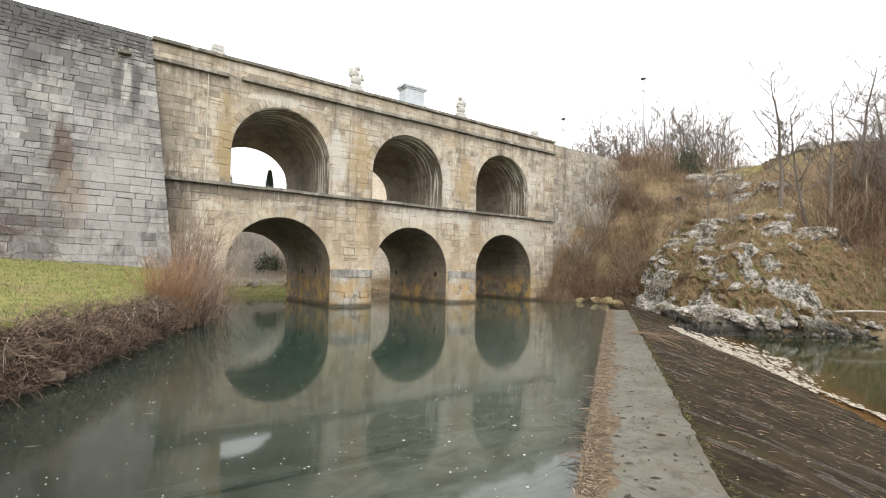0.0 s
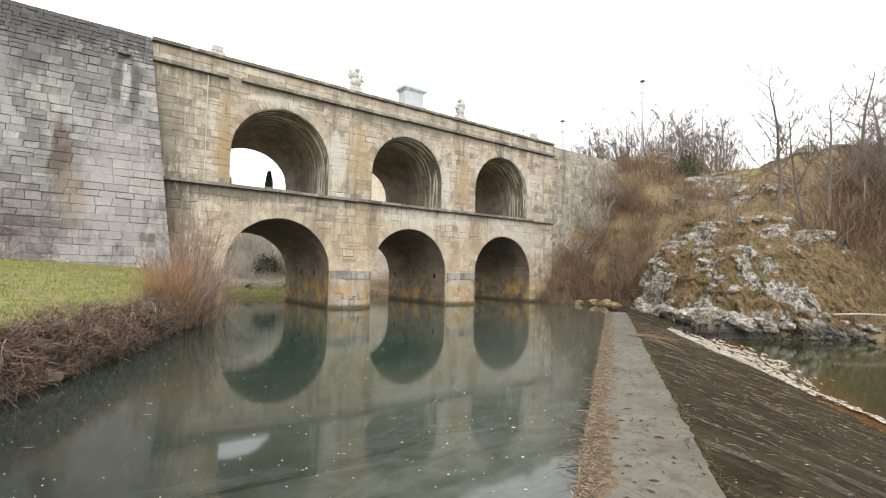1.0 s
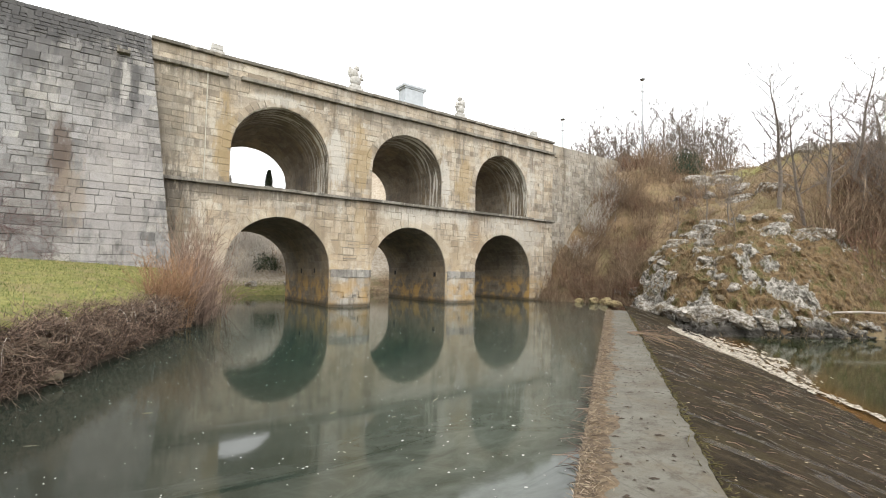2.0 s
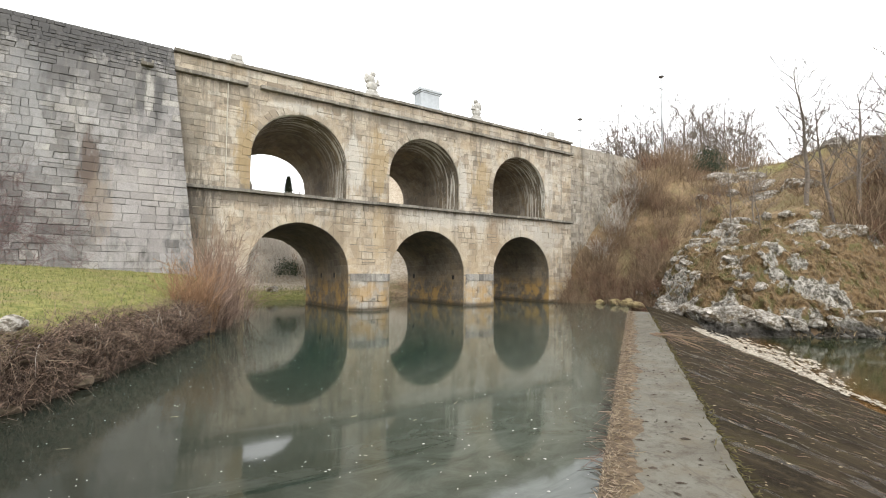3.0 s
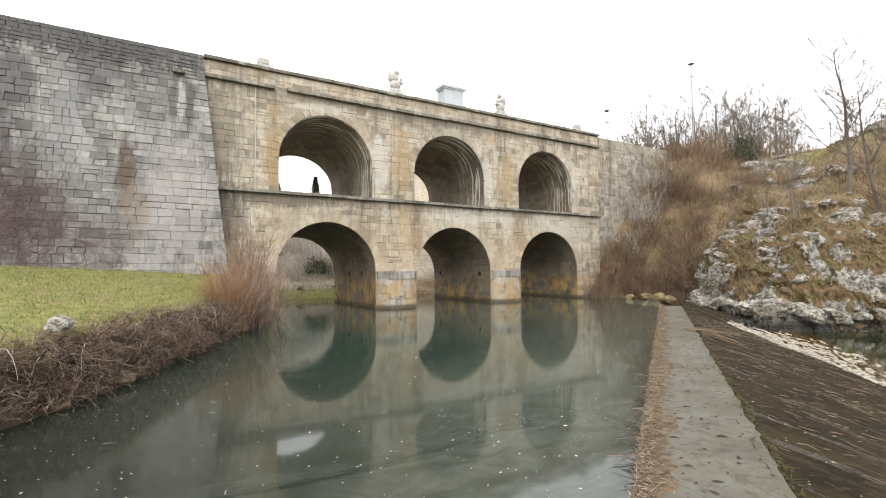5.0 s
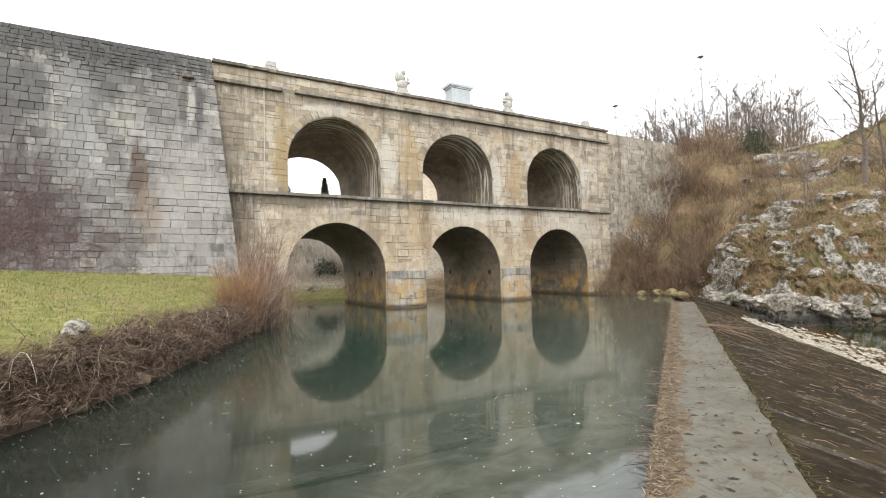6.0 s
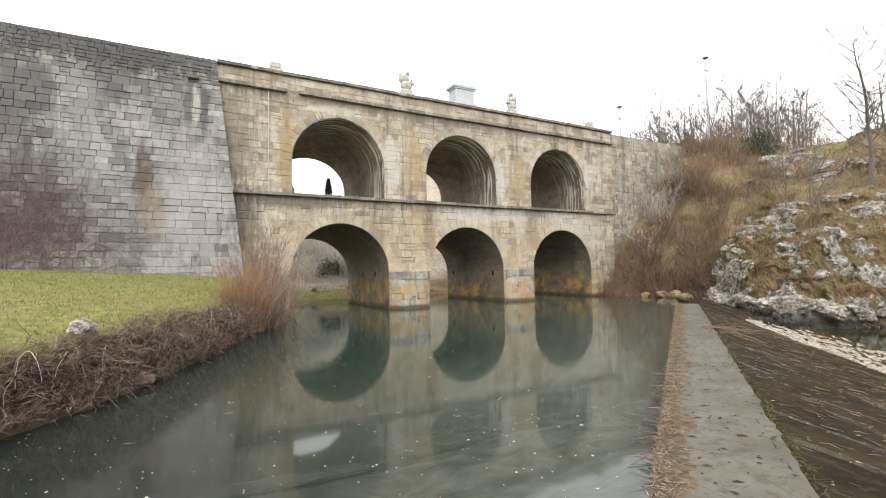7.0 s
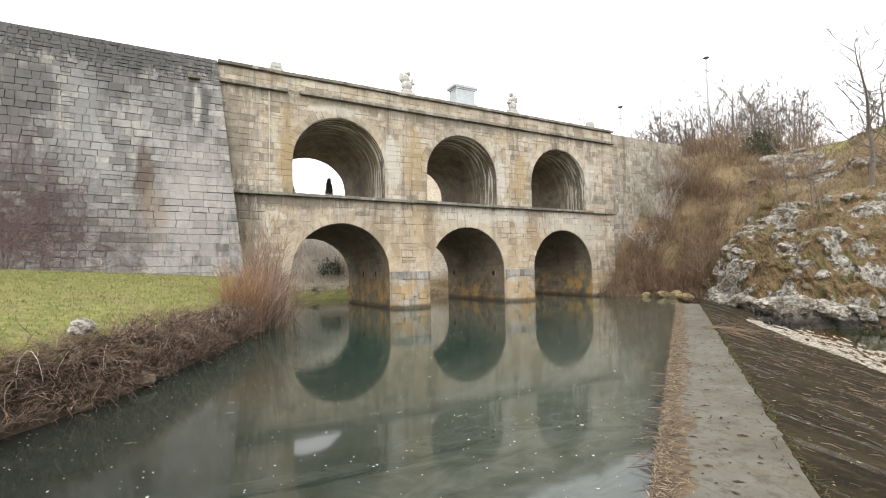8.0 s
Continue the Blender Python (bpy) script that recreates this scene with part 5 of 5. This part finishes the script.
def weir_litter():
    def edge(r):
        s = -1.5 + 22 * r.random() ** 1.1
        w = abs(r.gauss(0.0, 0.13)) - 0.015
        z = CREST + 0.02 + max(0, r.gauss(0.0, 0.012)) if w > 0.0 else r.uniform(0.02, CREST)
        a = r.uniform(0, 6.28) if w > 0.06 else r.gauss(0, 0.45)
        d = W_U * math.cos(a) + W_N * math.sin(a) * r.choice((-1, 1))
        return Vector(weir_point(s, w, z)), Vector((d.x, d.y, r.gauss(0.02, 0.10))).normalized()
    sticks("reed_litter", "brown reed and straw litter along the weir's edge", "debris", 81, 3000, edge, (0.02, 0.15), 0.003, M_STRAW)
    sticks("twig_litter", "dark twigs and leaf litter along the weir's edge", "debris", 82, 3600, edge, (0.02, 0.12), 0.0034, M_ROOT)
    def trailing(r):
        s = r.choice((1.5, 2.1, 3.3, 5.0, 5.2)) + r.gauss(0, 0.14)
        a = r.gauss(0, 0.6)
        d = -W_N * math.cos(a) + W_U * math.sin(a)
        return Vector(weir_point(s, 0.05, r.uniform(0.05, 0.3))), Vector((d.x, d.y, r.gauss(-0.15, 0.2))).normalized()
    sticks("trailing_twigs", "dark twigs trailing from the weir into the water", "debris", 83, 90, trailing, (0.12, 0.42), 0.005, M_BRAMBLE)
    def on_apron(r):
        s, t = -3 + 21 * r.random(), 0.03 + 0.95 * r.random()
        w, z = apron_spot(s, t)
        z += 0.02
        a = r.gauss(1.25, 0.5)
        d = W_U * math.cos(a) + W_N * math.sin(a)
        return Vector(weir_point(s, w, z)), Vector((d.x, d.y, -0.28 * math.sin(a))).normalized()
    sticks("straw_on_apron", "pale straw lying along the flow on the wet apron", "debris", 84, 420, on_apron, (0.02, 0.13), 0.0034, M_STRAW)
    sticks("twigs_on_apron", "dark twigs on the wet apron", "debris", 85, 800, on_apron, (0.05, 0.35), 0.0042, M_BRAMBLE)
    def foot(r):
        s = -2 + 20 * r.random()
        return Vector(weir_point(s, 1.13 - 0.012 * s + r.gauss(0.03, 0.05), CREST - 0.03)), Vector((r.gauss(0, 1), r.gauss(0, 1), 0.2)).normalized()
    sticks("moss_edge", "olive moss and straw at the crest's lower edge", "debris", 86, 2400, foot, (0.03, 0.12), 0.006, twig_material("olive_moss", (0.07, 0.06, 0.02), (0.20, 0.165, 0.055)))
    def bits(r):
        s, t = -3 + 21 * r.random(), r.random()
        w, z = apron_spot(s, 0.03 + 0.95 * t)
        p = weir_point(s, w, z + 0.015)
        return p[0], p[1], p[2], r.uniform(1, 4), math.atan2(W_N.y, W_N.x) + r.gauss(0, 0.5)
    chips("apron_flecks", "pale leaf flecks stuck to the wet apron", "debris", 88, 700, bits, (0.004, 0.012), M_STRAW, 0.008)
    def clods(r):
        s = r.choice((0.2, 0.6, 1.1, 1.9, 2.6, 3.8, 5.5, 8.0)) + r.gauss(0, 0.25)
        p = weir_point(s, 0.25 + 0.45 * r.random() ** 1.4 + 0.12 * math.sin(s * 4), CREST + 0.004)
        return p[0], p[1], p[2], r.uniform(1.2, 3.5), math.atan2(W_N.y, W_N.x) + r.gauss(0.5, 0.4)
    chips("mud_clods", "dark mud clods on the weir crest", "debris", 89, 24, clods, (0.006, 0.028), M_SILT_DARK, 0.014)
    def dots(r):
        p = weir_point(-2 + 20 * r.random(), 0.2 + 0.9 * r.random(), CREST + 0.006)
        return p[0], p[1], p[2], r.uniform(1, 3), r.uniform(0, 6.28)
    chips("leaf_bits", "scattered dark leaf bits on the weir crest", "debris", 90, 340, dots, (0.005, 0.017), M_SILT_DARK, 0.008)
    # a drifted branch across the crest
    branch = thing("drift_branch", "drifted bare branch lying over the weir crest", "branch", weir_point(11.0, 0.6, CREST))
    rng = random.Random(87)
    for k in range(16):
        verts, faces = [], []
        p = Vector(weir_point(11.3 + rng.uniform(-0.5, 0.3), 0.75 + rng.uniform(-0.1, 0.4), CREST + 0.06)) - Vector(branch.location)
        d = Vector((*(W_N * 1.0 - W_U * rng.uniform(-0.1, 0.7)), rng.uniform(-0.25, 0.15))).normalized()
        pts = [p.copy()]
        for _ in range(5):
            d = (d + Vector((rng.gauss(0, 0.15), rng.gauss(0, 0.15), rng.gauss(-0.05, 0.12)))).normalized()
            p = p + d * rng.uniform(0.2, 0.36)
            pts.append(p.copy())
        tube(verts, faces, pts, [0.013, 0.011, 0.009, 0.007, 0.005, 0.003], 5)
        ob = new("twig", mesh_of("twig", verts, faces, M_SHRUB if k % 3 else M_BRAMBLE))
        ob.parent = branch


def flecks_and_foam():
    white = plain("white_fleck", (0.78, 0.77, 0.72), (0.62, 0.60, 0.54), 0.05)
    def on_pool(r):
        while True:
            y = 1.5 + 22 * r.random() ** 1.5
            x = -2 + 24 * r.random()
            p = Vector((x, y)) - W_A
            if p.dot(W_N) < -0.1 and x > float(ramp(y, WEST_SHORE)) + 0.1:
                return x, y, 0.003, r.uniform(1, 1.6), r.uniform(0, 6.28)
    chips("floating_flecks", "white flecks floating on the pool", "flecks", 91, 1500, on_pool, (0.004, 0.011), white, 0.004)
    chips("floating_blossoms", "larger white flecks floating on the pool", "flecks", 92, 60, on_pool, (0.012, 0.022), white, 0.008)
    leaf = plain("floating_straw", (0.34, 0.27, 0.16), (0.5, 0.45, 0.33), 0.05)
    def drifting(r):
        x, y, z, _, _ = on_pool(r)
        return x, y, z, r.uniform(5, 16), math.atan2(y - 12.5, x - 2.2) + 1.57 + r.gauss(0, 0.15)
    chips("floating_stalks", "thin pale stalks drifting in arcs on the pool", "flecks", 93, 45, drifting, (0.004, 0.008), leaf, 0.003)
    # broken white water at the foot of the apron
    g = Graph("white_water")
    foam = g.done(g.mix(g.step(g.noise(0.10, 6, 0.75), 0.40, 0.62), (0.15, 0.12, 0.08), (0.70, 0.63, 0.50)), 0.6, g.noise(0.06, 5), 0.6, 0.03)
    verts, faces, index = [], [], {}
    step = 0.032
    def corner(i, j):
        if (i, j) not in index:
            s, k = 5.5 + i * step, j * step
            mid = float(ramp(s, [(5.5, 6.0), (9, 5.65), (12.3, 4.9), (15, 4.3), (17, 3.7), (20.5, 2.3)]))
            w = mid + k
            low = float(ramp(s, [(8, -0.80), (12, -0.76), (16, -0.55), (20.5, -0.16)]))
            z = low + 0.03 + 0.03 * noise.noise(Vector((s * 4, w * 7, 0))) + 0.010 * noise.noise(Vector((s * 13, w * 17, 4))) - 0.03 * k
            index[(i, j)] = len(verts)
            verts.append(weir_point(s, w, z))
        return index[(i, j)]
    for i in range(int(15.2 / step)):
        s = 5.5 + i * step
        half = float(ramp(s, [(5.5, 0.08), (9, 0.10), (11, 0.18), (13, 0.9), (15, 1.5), (17.5, 1.1), (20.5, 0.3)]))
        for j in range(-48, 49):
            k = j * step
            worn = noise.fractal(Vector((s * 1.3 + k * 1.5, k * 6.5 - s * 1.5, 2)), 0.7, 2.3, 6) * 0.9 + 0.66 - abs(k) / half * 0.66
            if worn + 0.25 * noise.noise(Vector((s * 9, k * 14, 8))) > 0.24:
                faces.append((corner(i, j), corner(i + 1, j), corner(i + 1, j + 1), corner(i, j + 1)))
    tagged(new("white_water", mesh_of("white_water", verts, faces, foam)), "thin broken white water over pale stone below the apron", "foam", "", "stuff")


# ---- things on and round the bridge ----
M_STATUE = plain("pale_statue_stone", (0.72, 0.70, 0.65), (0.46, 0.44, 0.40), 0.12)
M_PLINTH = plain("pale_blue_grey_stone", (0.68, 0.72, 0.75), (0.55, 0.59, 0.62), 0.3)
M_STEEL = plain("galvanised_steel", (0.66, 0.68, 0.70), (0.54, 0.56, 0.58), 0.3, 0.5, 0.05, 0.2)
M_DARK_CAP = plain("lamp_housing", (0.26, 0.26, 0.265), (0.18, 0.18, 0.185), 0.2, 0.5, 0.05)


def ball(bm, x, y, z, rx, ry, rz, detail=3):
    bmesh.ops.create_icosphere(bm, subdivisions=detail, radius=1.0, matrix=Matrix.LocRotScale((x, y, z), None, (rx, ry, rz)))


def statues():
    for x, flip in ((11.9, 1), (19.8, -1)):
        bm = bmesh.new()
        box(bm, -0.36, 0.36, -0.22, 0.22, 0.0, 0.16, 0.03)
        box(bm, -0.27, 0.27, -0.18, 0.18, 0.15, 0.36, 0.03)
        ball(bm, 0, 0, 0.62, 0.30, 0.20, 0.32)
        ball(bm, -0.06 * flip, 0, 1.02, 0.23, 0.17, 0.30)
        ball(bm, 0.06 * flip, 0, 1.36, 0.14, 0.14, 0.17)
        ball(bm, -0.26 * flip, 0.05, 1.08, 0.13, 0.10, 0.34)
        ball(bm, 0.20 * flip, -0.04, 0.78, 0.22, 0.12, 0.12)
        ball(bm, 0.30 * flip, -0.04, 0.95, 0.07, 0.07, 0.18)
        for v in bm.verts:
            if v.co.z > 0.37:
                v.co += Vector((1, 1, 1)) * 0.035 * noise.noise(v.co * 6 + Vector((x, 0, 0)))
        me = bpy.data.meshes.new("statue")
        bm.to_mesh(me)
        bm.free()
        me.materials.append(M_STATUE)
        me.polygons.foreach_set("use_smooth", [True] * len(me.polygons))
        ob = tagged(new("statue", me), "weathered pale stone statue on the parapet", "statue", "parapet statues")
        ob.location, ob.scale = (x, FRONT + 0.22, COPING - 0.01), (1.2, 1.1, 1.0)
    for x in (4.42, 27.15):
        root = thing("parapet_block", "low pale stone block on the parapet", "block", (x, FRONT + 0.25, COPING - 0.01), "parapet blocks")
        for name, s, z0, z1 in (("base", 0.34, 0, 0.22), ("cap", 0.26, 0.22, 0.5)):
            bm = bmesh.new()
            box(bm, -s, s, -0.2, 0.2, z0, z1, 0.05)
            ob = part(name, bm, M_STATUE, None)
            ob.parent = root
    root = thing("monument", "pale blue-grey stone pedestal with moulded cap on the parapet", "pedestal", (16.0, FRONT + 0.55, COPING - 0.01))
    for name, s, z0, z1, b in (("base", 0.86, 0, 0.18, 0.03), ("shaft", 0.70, 0.18, 1.05, 0.02), ("moulding", 0.78, 1.05, 1.14, 0.03), ("cap", 0.87, 1.14, 1.31, 0.04)):
        bm = bmesh.new()
        box(bm, -s, s, -s * 0.6, s * 0.6, z0, z1, b)
        ob = part(name, bm, M_PLINTH, None)
        ob.parent = root


def street_lamp(x, y, top):
    z = height_at(x, y)
    root = thing("street_lamp", "tall slim steel street lamp with flat dark head", "lamp", (x, y, z), "street lamps")
    h = top - z
    verts, faces = [], []
    tube(verts, faces, [Vector((0, 0, -0.2)), Vector((0, 0, h * 0.5)), Vector((0, 0, h - 0.05))], [0.11, 0.085, 0.055], 10)
    ob = new("pole", mesh_of("pole", verts, faces, M_STEEL, True))
    ob.parent = root
    bm = bmesh.new()
    bmesh.ops.create_cone(bm, cap_ends=True, segments=20, radius1=0.18, radius2=0.32, depth=0.12, matrix=Matrix.Translation((0, 0, h)))
    bmesh.ops.create_cone(bm, cap_ends=True, segments=20, radius1=0.32, radius2=0.18, depth=0.10, matrix=Matrix.Translation((0, 0, h + 0.11)))
    ob = part("head", bm, M_DARK_CAP, None)
    ob.parent = root
    bm = bmesh.new()
    box(bm, -0.35, 0.35, -0.06, 0.06, h - 1.35, h - 1.2, 0.02)
    ob = part("bracket", bm, M_STEEL, None)
    ob.parent = root


M_RUBBLE = stone_material("rubble_limestone", (0.58, 0.53, 0.45), (0.25, 0.22, 0.175), (0.48, 0.42, 0.33), 0.25, 0.6, True, 0.6)


def wing_wall():
    """The rubble wall that runs on from the end of the bridge."""
    rng = random.Random(14)
    root = thing("wing_wall", "rough rubble stone wall at the end of the bridge", "wall", (34, 26, 6), "", "structure")
    face = FRONT + 0.5
    vs = [(29.1, face, 2), (38.6, face, 2), (38.6, face, 12.5), (29.1, face, 12.6)]
    vs += [(x, y + 0.8, z) for x, y, z in vs]
    core = add("wall_core", mesh_of("wall_core", vs, [(0, 1, 2, 3), (5, 4, 7, 6), (1, 5, 6, 2), (4, 0, 3, 7), (3, 2, 6, 7), (4, 5, 1, 0)], M_MORTAR), root)
    place = lambda u, v, w: (u, face - w, v)
    stones = []
    for za, zb in courses(4.5, 12.58, 0.22, 0.42, rng):
        x = 29.12
        while x < 38.6:
            x2 = min(38.65, x + rng.uniform(0.3, 0.8))
            j = [rng.uniform(-0.03, 0.03) for _ in range(8)]
            q = [(x + j[0], za + j[1]), (x2 + j[2], za + j[3]), (x2 + j[4], zb + j[5]), (x + j[6], zb + j[7])]
            if height_at(x, face) < zb + 0.3:
                stones.append(block(q, place, rng.uniform(0.02, 0.05), 0.05, 0.003, 0.012, rng))
            x = x2
    lay(stones, core, M_RUBBLE, M_RUBBLE, "stone", lambda s: -s[0][8][2])


def wall_vines():
    """Leafless creeper over the far end of the retaining wall."""
    rng = random.Random(15)
    verts, faces = [], []
    def spot(x, z):
        return Vector((x, FRONT - 0.12 - (12.55 - z) * 0.165 - rng.uniform(0.04, 0.12), z))
    def creep(x, z, a, n, r, depth):
        pts = [spot(x, z)]
        for _ in range(n):
            a += rng.gauss(0, 0.4)
            x, z = x + math.cos(a) * 0.22, z + math.sin(a) * 0.22
            pts.append(spot(x, min(12, max(2.0, z))))
            if depth and rng.random() < 0.55:
                creep(x, z, a + rng.choice((-1, 1)) * rng.uniform(0.4, 1.2), max(2, n // 2), r * 0.7, depth - 1)
        tube(verts, faces, pts, [r * (1 - 0.6 * i / n) for i in range(n + 1)])
    for i in range(95):
        creep(-4.3 - 7 * rng.random() ** 1.3, rng.uniform(2.0, 3.4), math.pi / 2 + rng.gauss(0, 0.25), rng.randint(8, 21), 0.011, 2)
    for i in range(26):
        creep(rng.uniform(-9, -2.5), rng.uniform(1.9, 2.3), math.pi / 2 + rng.gauss(0, 0.6), rng.randint(2, 5), 0.008, 1)
    tagged(new("creeper", mesh_of("creeper", verts, faces, M_VINE)), "leafless purple-brown creeper clinging to the grey wall", "creeper", "", "stuff")


def wall_spout():
    root = thing("drain_spout", "small stone drain spout high in the grey wall", "spout", (0.62, 24.7, 11.4))
    bm = bmesh.new()
    box(bm, -0.24, 0.24, -0.3, 0.12, -0.08, 0.06, 0.02)
    ob = part("slab", bm, M_COPING, None)
    ob.parent = root
    for s in (-1, 1):
        bm = bmesh.new()
        box(bm, s * 0.2 - 0.05, s * 0.2 + 0.05, -0.26, 0.12, 0.06, 0.2, 0.015)
        ob = part("cheek", bm, M_COPING, None)
        ob.parent = root


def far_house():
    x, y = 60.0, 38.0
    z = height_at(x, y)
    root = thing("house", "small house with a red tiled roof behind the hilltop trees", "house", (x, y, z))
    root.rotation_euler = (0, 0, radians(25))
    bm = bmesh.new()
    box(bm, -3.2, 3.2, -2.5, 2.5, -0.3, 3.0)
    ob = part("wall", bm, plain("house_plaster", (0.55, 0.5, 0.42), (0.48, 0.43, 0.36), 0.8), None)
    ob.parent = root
    me = mesh_of("roof", [(-3.5, -2.9, 2.9), (3.5, -2.9, 2.9), (3.5, 2.9, 2.9), (-3.5, 2.9, 2.9), (-3.5, 0, 4.9), (3.5, 0, 4.9), (-3.5, -2.9, 2.75), (3.5, -2.9, 2.75), (3.5, 2.9, 2.75), (-3.5, 2.9, 2.75)],
                 [(0, 1, 5, 4), (2, 3, 4, 5), (0, 4, 3), (1, 2, 5), (6, 7, 1, 0), (8, 9, 3, 2), (7, 8, 2, 1), (9, 6, 0, 3), (9, 8, 7, 6)], plain("red_roof_tiles", (0.33, 0.12, 0.07), (0.24, 0.09, 0.055), 0.3))
    ob = new("roof", me)
    ob.parent = root


wing_wall()
crag()
rocks()
trees()
hill_plants()
bank_plants()
statues()
for lamp in ((48.1, 28.6, 23.7), (79.6, 34.5, 26.0), (44.1, 36.4, 20.3), (101.0, 35.3, 27.2)):
    street_lamp(*lamp)
far_house()
wall_spout()
wall_vines()
weir_litter()
flecks_and_foam()
grasses()
